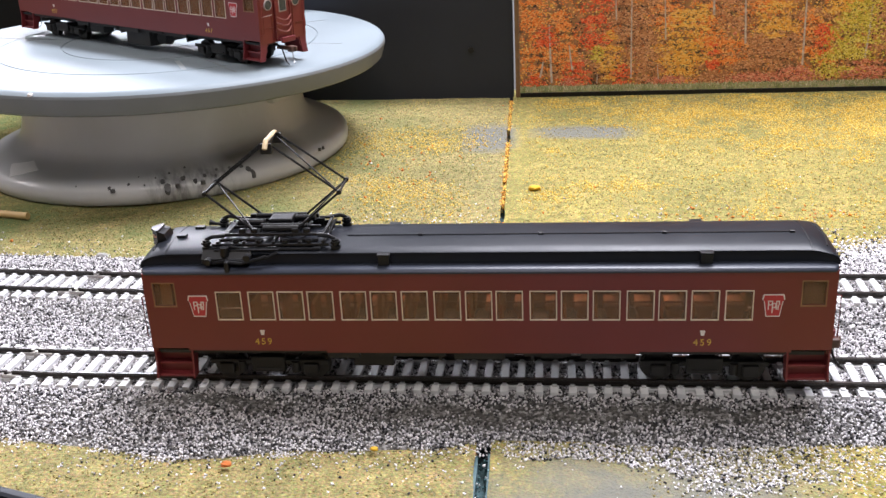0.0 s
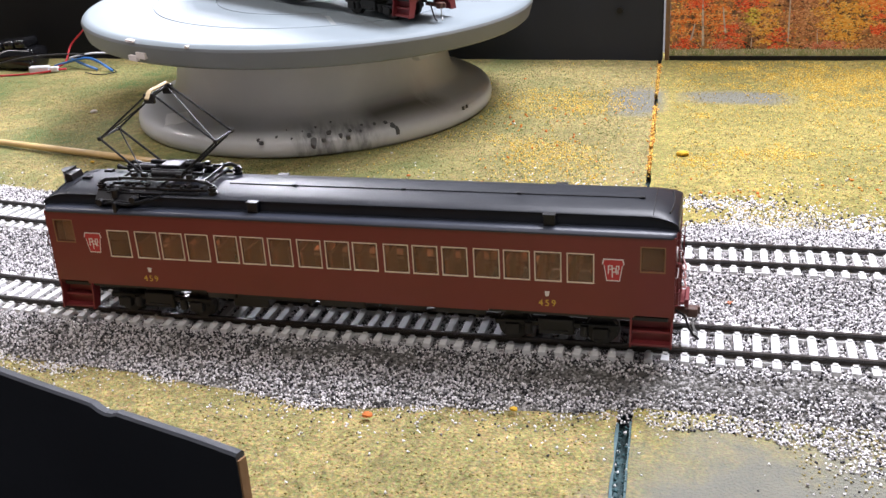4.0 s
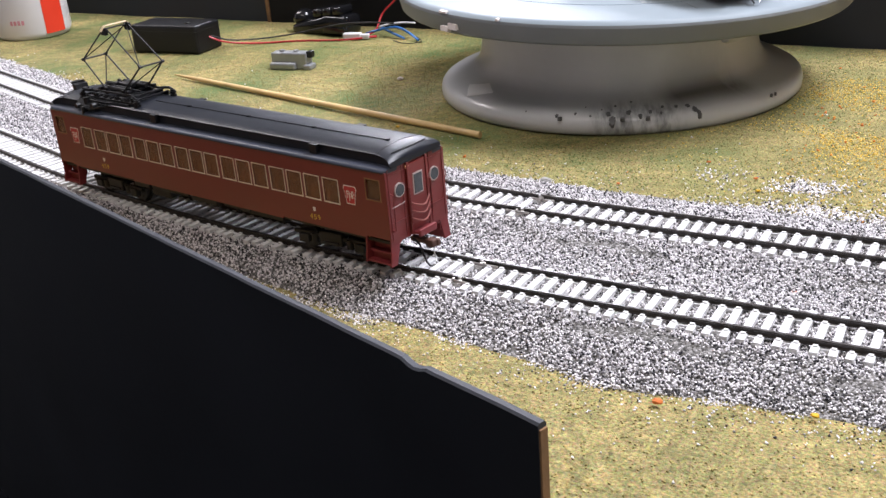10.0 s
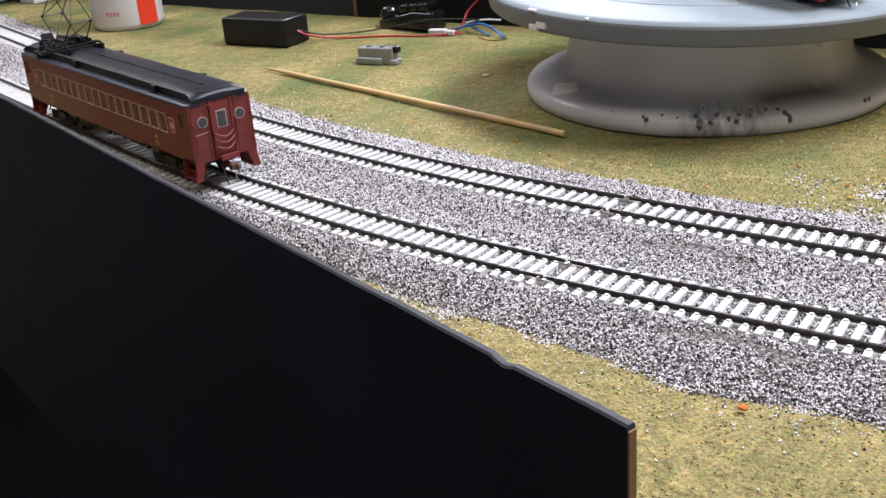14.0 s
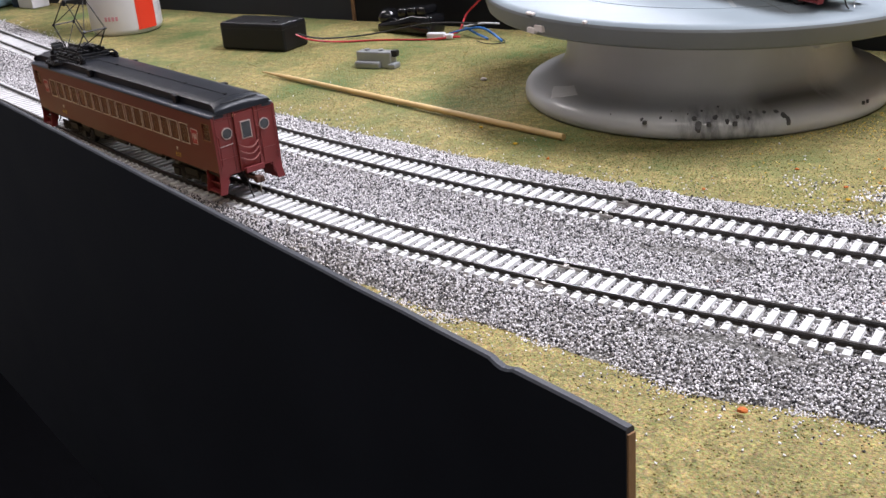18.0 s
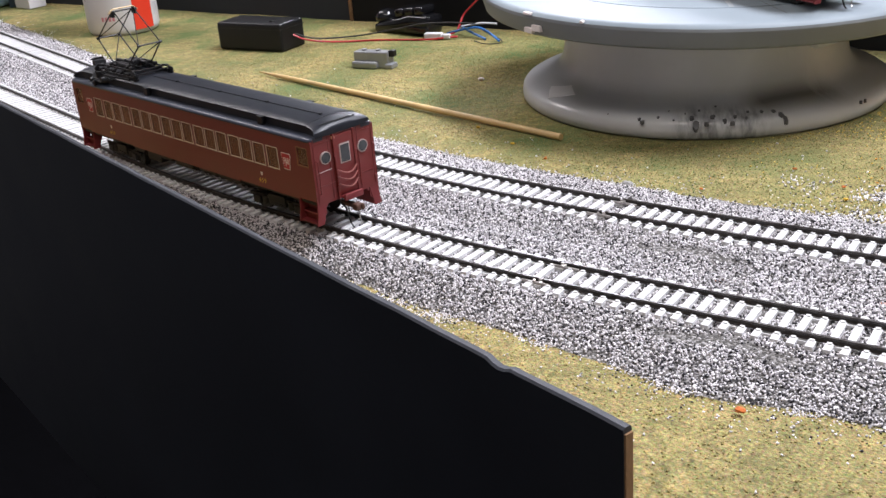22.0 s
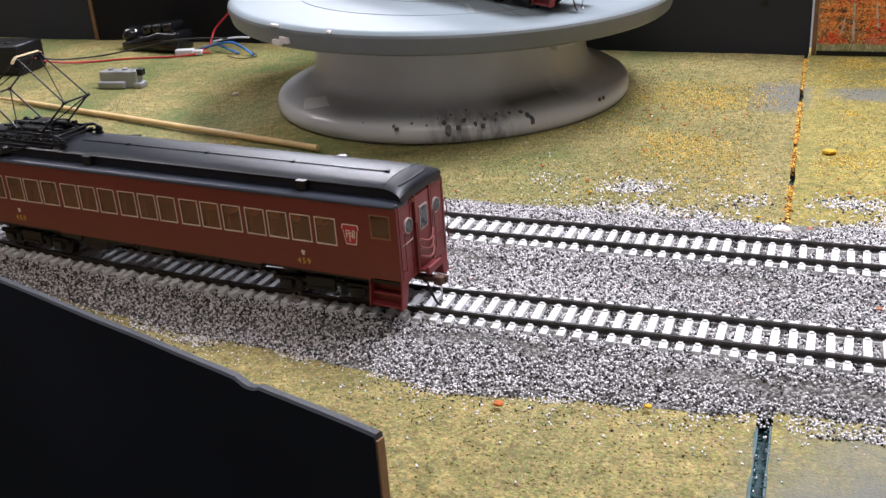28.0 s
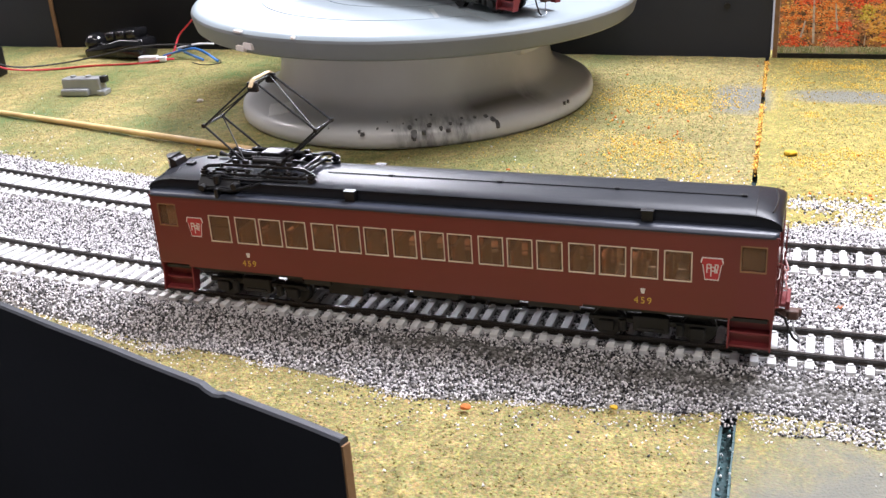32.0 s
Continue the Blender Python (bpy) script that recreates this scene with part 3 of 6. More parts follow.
def tie_mesh(web=False):
    """One tie with its spike heads, some with a moulded web to the next."""
    bm = box(-0.0014, 0.0014, -0.0148, 0.0148, TIE_TOP - 0.0022, TIE_TOP, 0.00022)
    for side in (-1, 1):
        for e in (-1, 1):
            bm = box(-0.0008, 0.0008, side * GAUGE + e * 0.0016 - 0.0006, side * GAUGE + e * 0.0016 + 0.0006, TIE_TOP - 0.0002, TIE_TOP + 0.0005, 0, bm)
        if web:
            bm = box(0.001, 0.0049, side * GAUGE - 0.002, side * GAUGE + 0.002, TIE_TOP - 0.002, TIE_TOP - 0.0006, 0, bm)
    me = bpy.data.meshes.new("tie")
    bm.to_mesh(me)
    bm.free()
    me.materials.append(M_TIE)
    return me


PITCH = 0.0059


def track(line, s_left, s_right, tie, label, skew, seed, group="model tracks"):
    rng = random.Random(seed)
    t = thing("railway_track", label=label, category="track", group=group)
    for side in (-1, 1):
        part("rail", rail_mesh(line, s_left, s_right, side), M_RAIL, t)
    s, count = s_right - 0.003, 0
    while s > s_left + 0.002:
        x, y, th = on_track(line, s)
        count += 1
        o = new("tie", TIE_WEB if count % 2 else tie)
        o.parent = t
        o.matrix_local = pose(x, y, rng.uniform(-0.0002, 0.0001), 0, 0, -math.degrees(th) + rng.gauss(0, skew))
        s -= PITCH * rng.uniform(0.94, 1.06)
    return t


TIE, TIE_WEB = tie_mesh(), tie_mesh(True)
track(FRONT, -0.128, 0.42, TIE, "straight model track with dark rails and white ties", 0.8, 1)
track(FRONT, -0.80, -0.130, TIE, "curving model track with dark rails and white ties", 2.5, 2)
track(BACK, -0.136, 0.42, TIE, "straight model track with dark rails and white ties", 0.8, 3)
track(BACK, -1.00, -0.138, TIE, "curving model track with dark rails and white ties", 2.5, 4)


def joiner(line, s, side, skew=0.0):
    x, y, th = on_track(line, s)
    bm = box(-0.006, 0.006, -0.0016, 0.0016, 0, 0.0007, 0.0001)
    for e in (-1, 1):
        bm = box(-0.006, 0.006, e * 0.0013 - 0.0003, e * 0.0013 + 0.0003, 0.0004, 0.0012, 0.0001, bm)
    bm = cyl(0.0006, 0.0008, Matrix.Translation((0, -0.0016, 0.0017)), 8, bm=bm)
    ob = part("rail_joiner", bm, M_JOINER)
    nx, ny = math.sin(th), math.cos(th)
    ob.matrix_world = pose(x + nx * side * GAUGE, y + ny * side * GAUGE, RAIL_TOP - 0.00245, 0, 0, -math.degrees(th))
    tagged(ob, "small bare metal joiner clasping a rail end", "rail joiner", "rail joiners")


for line, s in ((FRONT, -0.129), (BACK, -0.137)):
    for side in (-1, 1):
        joiner(line, s + 0.002 * side, side)


# ---- the black board along the bend ----
def front_board():
    b = thing("standing_board", label="black painted hardboard panel with a worn top edge", category="board")
    L, a = 1.2, math.atan(BSLOPE)
    b.matrix_world = pose(BX, BY, 0, 0, 0, 180 - math.degrees(a))
    top = 0.0499
    bm = bmesh.new()
    n = 240
    rows = []
    for i in range(n + 1):
        x = 0.0004 + (L - 0.0004) * (i / n) ** 1.6
        dz = -0.0013 * math.exp(-((x - 0.0435) / 0.003) ** 4) + 0.0003 * wobble(x, 0, 40)
        rows.append([bm.verts.new((x, y, z)) for y, z in ((0, -0.2), (0, top - 0.0006 + dz), (-0.0006, top + dz), (-0.0023, top + dz), (-0.0028, top - 0.0006 + dz), (-0.0028, -0.2))])
    for p, q in zip(rows, rows[1:]):
        for k in range(5):
            f = bm.faces.new((p[k], p[k + 1], q[k + 1], q[k]))
            f.material_index = (0, 1, 1, 1, 2)[k]
    bm.faces.new(rows[-1])
    bm.faces.new(rows[0][::-1]).material_index = 1
    bmesh.ops.recalc_face_normals(bm, faces=bm.faces[:])
    part("panel", bm, [M_BOARD, M_BOARDTOP, M_HARD], b, "black painted panel with a raw brown back")
    part("raw_edge", box(-0.0002, 0.0004, -0.0027, -0.0002, -0.2, top - 0.0016, 0.0001), M_HARD, b, "raw brown hardboard end")


front_board()


# ---- backdrop boards ----
def backdrop():
    y = 0.434
    b = thing("backdrop_board", label="matt black backdrop board with a small screw", category="board")
    part("panel", box(-0.2, 0.0345, y, y + 0.012, -0.003, 0.1, 0.001), M_BACKBOARD, b)
    part("screw", cyl(0.0022, 0.002, Matrix.Translation((0.004, y - 0.0005, 0.036)) @ pose(0, 0, 0, 90), 12), M_BLACK, b)
    b2 = thing("backdrop_board", label="deep black backdrop board behind the turntable", category="board")
    part("panel", box(-0.571, -0.203, y + 0.002, y + 0.014, -0.003, 0.1, 0.001), M_DEEPBLACK, b2)
    part("raw_edge", box(-0.5745, -0.5712, y + 0.001, y + 0.013, -0.003, 0.1, 0.0003), M_HARD, b2, "raw brown hardboard edge")
    b3 = thing("backdrop_board", label="matt black backdrop board standing behind the turf", category="board")
    part("panel", box(-1.6, -0.575, y + 0.004, y + 0.016, -0.003, 0.1, 0.001), M_BACKBOARD, b3)


M_DEEPBLACK = mat("deep_black_backdrop", (0.009, 0.009, 0.011), 0.7, vary=0.15, scale=14, bump=0.05, bump_scale=300, spec=0.2)
backdrop()


MM = 0.001
PRINT_Y = 0.4335


def print_mesh(name, rows, material, parent, label=""):
    """Small flat marks of a printed picture: x, z, half width, half height, lean and layer, in millimetres."""
    rng = np.random.default_rng(len(rows))
    x, z, w, h, lean, lay = np.array(rows).T
    n = len(x)
    a = np.linspace(0, 2 * np.pi, 6, endpoint=False)
    rad = rng.uniform(0.6, 1.15, (n, 6))
    u, v = np.cos(a) * rad * w[:, None], np.sin(a) * rad * h[:, None]
    c, s = np.cos(lean)[:, None], np.sin(lean)[:, None]
    co = np.stack([x[:, None] + u * c - v * s, np.broadcast_to(1000 * PRINT_Y - lay[:, None], (n, 6)), z[:, None] + u * s + v * c], 2) * MM
    me = bpy.data.meshes.new(name)
    me.vertices.add(6 * n)
    me.vertices.foreach_set("co", co.ravel())
    me.loops.add(6 * n)
    me.loops.foreach_set("vertex_index", np.arange(6 * n))
    me.polygons.add(n)
    me.polygons.foreach_set("loop_start", np.arange(0, 6 * n, 6))
    me.update(calc_edges=True)
    me.materials.append(material)
    ob = new(name, me)
    ob.parent = parent
    if label:
        ob["label"] = label


def photo():
    """A printed autumn wood: crowns of leaf marks in tiers, dark hollows, pale trunks, a strip of meadow."""
    y = PRINT_Y
    p = thing("photo_print", label="autumn forest photograph print with a dark lower edge", category="photo print")
    ground = mat("printed_hollows", (0.7, 0.3, 0.11), 0.4, scale=140, colour2=(0.1, 0.05, 0.03), fine=0.5, bump_scale=420)
    part("print", box(0.0395, 0.48, y, y + 0.003, 0.0035, 0.30), ground, p)
    part("card_edge", box(0.0362, 0.0393, y - 0.0005, y + 0.004, 0.0, 0.30, 0.0003), M_HARD, p, "worn grey-brown card edge")
    part("lower_edge", box(0.0395, 0.48, y - 0.0006, y + 0.003, 0.0, 0.0032, 0.0003), M_BLACK, p, "dark lower edge")
    umber = [
        (113, 56.3, 12.2, 13.3), (134, 54.4, 14, 13.3), (130.5, 27.8, 12.2, 15.2), (191.8, 60.1, 14, 11.4), (226.8, 43, 19.2, 11.4), (207.5, 30.7, 19.2, 12.3), (293.2, 50.6, 10.5, 17.1), (99, 31.6, 10.5, 9.5), (179.5, 16.4, 19.2, 5.7), (246, 63.9, 14, 9.5)]
    orange = [
        (48.2, 62, 10.5, 11.4), (51.8, 31.6, 9.6, 13.3), (71.9, 37.3, 10.5, 15.2), (68.4, 56.3, 7, 5.7), (144.5, 60.1, 10.5, 9.5), (174.2, 50.6, 9.6, 13.3), (188.2, 35.4, 10.5, 11.4), (244.2, 43, 7, 15.2), (256.5, 33.5, 8.8, 11.4), (211, 63.9, 10.5, 7.6)]
    gold = [
        (104.2, 29.7, 7.3, 16.1), (155.9, 39.2, 14.9, 20.9), (155, 19.2, 10.5, 8.6), (219.8, 54.4, 13.1, 11.4), (267, 62, 14, 11.4), (169, 56.3, 5.2, 9.5)]
    red = [
        (92.9, 48.7, 10.5, 10.4), (97.2, 66.8, 9.6, 7.6), (80.1, 17.4, 8.8, 8.6), (50, 11.1, 7.9, 4.8), (113, 16.4, 6.1, 6.7), (177.8, 27.8, 3.8, 9.5), (253, 39.2, 6.1, 9.5), (58.8, 44.9, 7, 7.6)]
    yellow = [
        (275.8, 43, 15.7, 15.2), (268.8, 24.9, 15.7, 8.6), (279.2, 60.1, 10.5, 7.6), (95.5, 32.5, 4.4, 4.8), (256.5, 16.4, 8.8, 4.8)]
    rose = [
        (235.5, 14.1, 19.2, 4.6), (205.8, 12.2, 22.8, 3.4), (284.5, 17.4, 14, 6.1), (148, 11.1, 21, 2.7), (74.5, 10.7, 7, 2.7)]
    tones = {
        "umber": ((0.0, (0.3, 0.1, 0.05)), (0.5, (0.62, 0.26, 0.11)), (1.0, (0.85, 0.48, 0.27))),
        "orange": ((0.0, (0.75, 0.15, 0.03)), (0.5, (0.95, 0.3, 0.06)), (1.0, (0.98, 0.58, 0.24))),
        "gold": ((0.0, (0.75, 0.3, 0.035)), (0.5, (0.95, 0.48, 0.08)), (1.0, (0.98, 0.7, 0.26))),
        "red": ((0.0, (0.7, 0.06, 0.025)), (0.5, (0.95, 0.14, 0.045)), (1.0, (0.97, 0.34, 0.16))),
        "yellow": ((0.0, (0.4, 0.3, 0.03)), (0.5, (0.78, 0.58, 0.07)), (1.0, (0.92, 0.78, 0.26))),
        "rose": ((0.0, (0.5, 0.1, 0.06)), (0.5, (0.8, 0.25, 0.16)), (1.0, (0.9, 0.5, 0.32))),
        "shade": ((0.0, (0.02, 0.014, 0.015)), (0.5, (0.07, 0.035, 0.028)), (1.0, (0.2, 0.09, 0.06))),
    }
    rng = np.random.default_rng(12)
    beds = [("umber", umber), ("orange", orange), ("gold", gold), ("red", red), ("yellow", yellow), ("rose", rose)]
    for k in range(64):
        # the wood goes on past the mapped trees
        x, z = (rng.uniform(308, 470), rng.uniform(14, 100)) if k < 40 else (rng.uniform(45, 310), rng.uniform(82, 130))
        beds[int(rng.choice(6, p=(0.28, 0.24, 0.2, 0.14, 0.1, 0.04)))][1].append((x, z, rng.uniform(7, 15), rng.uniform(8, 16)))
    marks = {k: [] for k in tones}
    # undergrowth and far leaves over the whole wood
    for _ in range(15000):
        x, z = rng.uniform(40, 479), rng.uniform(8, 90)
        k = 0.5 + 0.9 * wobble(x * 0.001, z * 0.001, 55, 2) + 0.5 * wobble(x * 0.001, z * 0.001, 170, 5) + rng.normal(0, 0.11)
        hue = "shade" if k < 0.2 else "umber" if k < 0.42 else "orange" if k < 0.7 else "gold" if k < 0.95 else "rose"
        s = rng.uniform(0.35, 0.95)
        marks[hue].append((x, z, s * 1.2, s * 0.75, rng.normal(0, 0.5), 0.02 + 0.06 * rng.random()))
    for layer, (hue, trees) in enumerate(beds):
        for cx, cz, rx, rz in trees:
            rx, rz = rx * 1.2, rz * 1.12
            n = int(7 * rx * rz) + 20
            tiers = max(3, int(rz / 0.9))
            tier = np.sort(rng.uniform(-1, 1, tiers))
            for _ in range(n):
                q = tier[rng.integers(tiers)] if rz > 6 else rng.uniform(-1, 1)
                half = rx * math.sqrt(max(0.05, 1 - q * q))
                u, x0 = rng.normal(0, 0.58), q * 9
                if abs(u) > 1.25:
                    continue
                dz = abs(rng.normal(0, 1.2)) + 0.9 * math.sin(x0 + 0.9 * u * half)
                x, z = cx + u * half, cz + q * rz - dz - 0.16 * abs(u) * half + rng.normal(0, 0.35)
                if z < 8 or x < 40 or x > 479 or z > 298:
                    continue
                dark = dz > 1.9 and rng.random() < 0.5
                s = rng.uniform(0.3, 0.85)
                marks["shade" if dark else hue].append((x, z, s * 1.35, s * 0.7, rng.normal(0, 0.45), 0.08 + 0.06 * layer + 0.25 * rng.random()))
    for hue, rows in marks.items():
        print_mesh("printed_leaves", rows, grains("printed_" + hue, tones[hue], 0.4), p, "printed autumn leaves")
    meadow = mat("printed_meadow", (0.6, 0.55, 0.34), 0.4, scale=150, colour2=(0.2, 0.24, 0.1), fine=0.5, bump_scale=700)
    part("printed_meadow", box(0.0395, 0.48, y - 0.0003, y + 0.001, 0.0034, 0.0082), meadow, p, "printed strip of pale meadow grass")
    rows = []
    for _ in range(3400):
        x = rng.uniform(40, 479)
        tall = 1.1 + 0.9 * wobble(x * 0.001, 0, 120) + 0.7 * wobble(x * 0.001, 3, 420)
        h = max(0.4, tall * rng.uniform(0.5, 1.3))
        rows.append((x, rng.uniform(4.5, 8.3) + 0.3 * h, rng.uniform(0.1, 0.24), h, rng.normal(0, 0.16), 0.5 + 0.2 * rng.random()))
    blades = grains("printed_blades", ((0.0, (0.13, 0.17, 0.06)), (0.45, (0.4, 0.42, 0.2)), (0.8, (0.68, 0.63, 0.42)), (1.0, (0.85, 0.8, 0.66))), 0.4)
    print_mesh("printed_grass", rows, blades, p, "printed meadow grass blades")
    bark = mat("printed_trunk", (0.75, 0.65, 0.58), 0.4, scale=300, colour2=(0.4, 0.28, 0.22))
    lean = random.Random(4)
    for x, z0, z1, w in ((0.0627, 0.0103, 0.053, 0.0019), (0.0778, 0.0195, 0.0377, 0.0016), (0.12, 0.0128, 0.1, 0.0013), (0.1769, 0.0567, 0.13, 0.0018), (0.1997, 0.0358, 0.1, 0.0016), (0.24, 0.0195, 0.09, 0.0016), (0.054, 0.0146, 0.026, 0.0018), (0.2823, 0.0226, 0.06, 0.0018), (0.34, 0.015, 0.12, 0.0016), (0.43, 0.012, 0.1, 0.0016), (0.0955, 0.0095, 0.0165, 0.0009), (0.14, 0.0095, 0.022, 0.0008), (0.144, 0.04, 0.09, 0.0012), (0.109, 0.055, 0.12, 0.0011)):
        d = lean.uniform(-0.003, 0.003)
        bm = tube([(x, y, z0), (x + d * 0.6, y, (z0 + z1) / 2), (x + d, y, z1)], [w * 0.5, w * 0.42, w * 0.25], 6)
        bm.transform(Matrix.Translation((0, y - 0.0004, 0)) @ Matrix.Diagonal((1, 0.15, 1, 1)) @ Matrix.Translation((0, -y, 0)))
        part("printed_trunk", bm, bark, p, "pale printed birch trunk")


photo()


# ---- the electric passenger car ----
WINDOWS = [-83.9, -72.8, -62.8, -52.7, -41.6, -31.5, -21.2, -10.4, -0.1, 9.9, 20.9, 31.0, 41.2, 52.0, 62.1, 72.4, 83.0]


def wall_with_holes(x0, x1, z0, z1, holes, depth, cuts=()):
    """A panel in the x-z plane with its face at y = 0, thickness behind it."""
    xs = sorted({x0, x1, *[h[0] for h in holes], *[h[1] for h in holes], *[c[0] for c in cuts], *[c[1] for c in cuts]})
    zs = sorted({z0, z1, *[h[2] for h in holes], *[h[3] for h in holes], *[c[3] for c in cuts]})
    bm = bmesh.new()
    allh = list(holes) + list(cuts)

    def solid(i, j):
        if i < 0 or j < 0 or i >= len(xs) - 1 or j >= len(zs) - 1:
            return False
        cx, cz = (xs[i] + xs[i + 1]) / 2, (zs[j] + zs[j + 1]) / 2
        return not any(h[0] < cx < h[1] and h[2] < cz < h[3] for h in allh)
    vs = {}

    def v(i, j, d):
        if (i, j, d) not in vs:
            vs[i, j, d] = bm.verts.new((xs[i] * MM, depth * d * MM, zs[j] * MM))
        return vs[i, j, d]
    for i in range(len(xs) - 1):
        for j in range(len(zs) - 1):
            if not solid(i, j):
                continue
            bm.faces.new((v(i, j, 0), v(i + 1, j, 0), v(i + 1, j + 1, 0), v(i, j + 1, 0)))
            bm.faces.new((v(i, j, 1), v(i, j + 1, 1), v(i + 1, j + 1, 1), v(i + 1, j, 1)))
            for di, dj, a, b in ((-1, 0, (i, j), (i, j + 1)), (1, 0, (i + 1, j + 1), (i + 1, j)), (0, -1, (i + 1, j), (i, j)), (0, 1, (i, j + 1), (i + 1, j + 1))):
                if not solid(i + di, j + dj):
                    bm.faces.new((v(*a, 0), v(*b, 0), v(*b, 1), v(*a, 1)))
    bmesh.ops.recalc_face_normals(bm, faces=bm.faces[:])
    return bm


def mbox(x0, x1, y0, y1, z0, z1, bevel=0.0, bm=None):
    return box(x0 * MM, x1 * MM, y0 * MM, y1 * MM, z0 * MM, z1 * MM, bevel * MM, bm)


def mtube(points, r, seg=6, bm=None):
    return tube([[c * MM for c in p] for p in points], [q * MM for q in r] if isinstance(r, list) else r * MM, seg, bm)


def ring_frame(w, h, t, d):
    return wall_with_holes(-w / 2, w / 2, -h / 2, h / 2, [(-w / 2 + t, w / 2 - t, -h / 2 + t, h / 2 - t)], d)


def text_mesh(body, size, depth, material, parent, m, name="number"):
    cu = bpy.data.curves.new(name, "FONT")
    cu.space_character = 1.3
    cu.body, cu.size, cu.extrude, cu.align_x, cu.align_y = body, size, depth, "CENTER", "CENTER"
    tmp = new("tmp", cu)
    me = bpy.data.meshes.new_from_object(tmp.evaluated_get(bpy.context.evaluated_depsgraph_get()))
    bpy.data.objects.remove(tmp)
    me.materials.clear()
    me.materials.append(material)
    me.name = name
    ob = new(name, me)
    ob.parent = parent
    ob.matrix_local = m
    return ob


def keystone_outline(w, h, n=1.0):
    return [(-w * 0.44 * MM * n, h * 0.5 * MM * n), (-w * 0.5 * MM * n, h * 0.27 * MM * n), (-w * 0.42 * MM * n, h * 0.2 * MM * n), (-w * 0.3 * MM * n, -h * 0.5 * MM * n), (w * 0.3 * MM * n, -h * 0.5 * MM * n), (w * 0.42 * MM * n, h * 0.2 * MM * n), (w * 0.5 * MM * n, h * 0.27 * MM * n), (w * 0.44 * MM * n, h * 0.5 * MM * n)]


HALF, SIDE = 112.8, 17.8
MB0, MB1 = 46.0, 52.8


def roof_section(k):
    """Half section of the upper roof; k runs from 0 on the length to 1 at the end."""
    f = math.sqrt(max(0.0, 1 - k * k))
    half = [(13.0, 44.2), (12.5, 47.7), (13.2, 47.9), (13.35, 48.4), (12.7, 48.8), (9.0, 49.5), (4.5, 50.0), (0, 50.2)]
    out = [(y * (1 + 0.17 * k * k), 44.2 + (z - 44.2) * (0.2 + 0.8 * f)) for y, z in half]
    return [(-y, z) for y, z in out] + [(y, z) for y, z in out[-2::-1]]


ROOF_X = [(-113.7, 1.0), (-113.4, 0.94), (-112.6, 0.84), (-111.2, 0.7), (-109.2, 0.52), (-107.0, 0.32), (-105.0, 0.14), (-103.6, 0.0)]


def roof_z(x, y):
    """Height of the upper roof over a point, in millimetres."""
    xs, ks = [-q[0] for q in ROOF_X][::-1], [q[1] for q in ROOF_X][::-1]
    sec = roof_section(float(np.interp(abs(x), xs, ks)))
    top = sec[3:-3]
    return float(np.interp(y, [q[0] for q in top], [q[1] for q in top]))


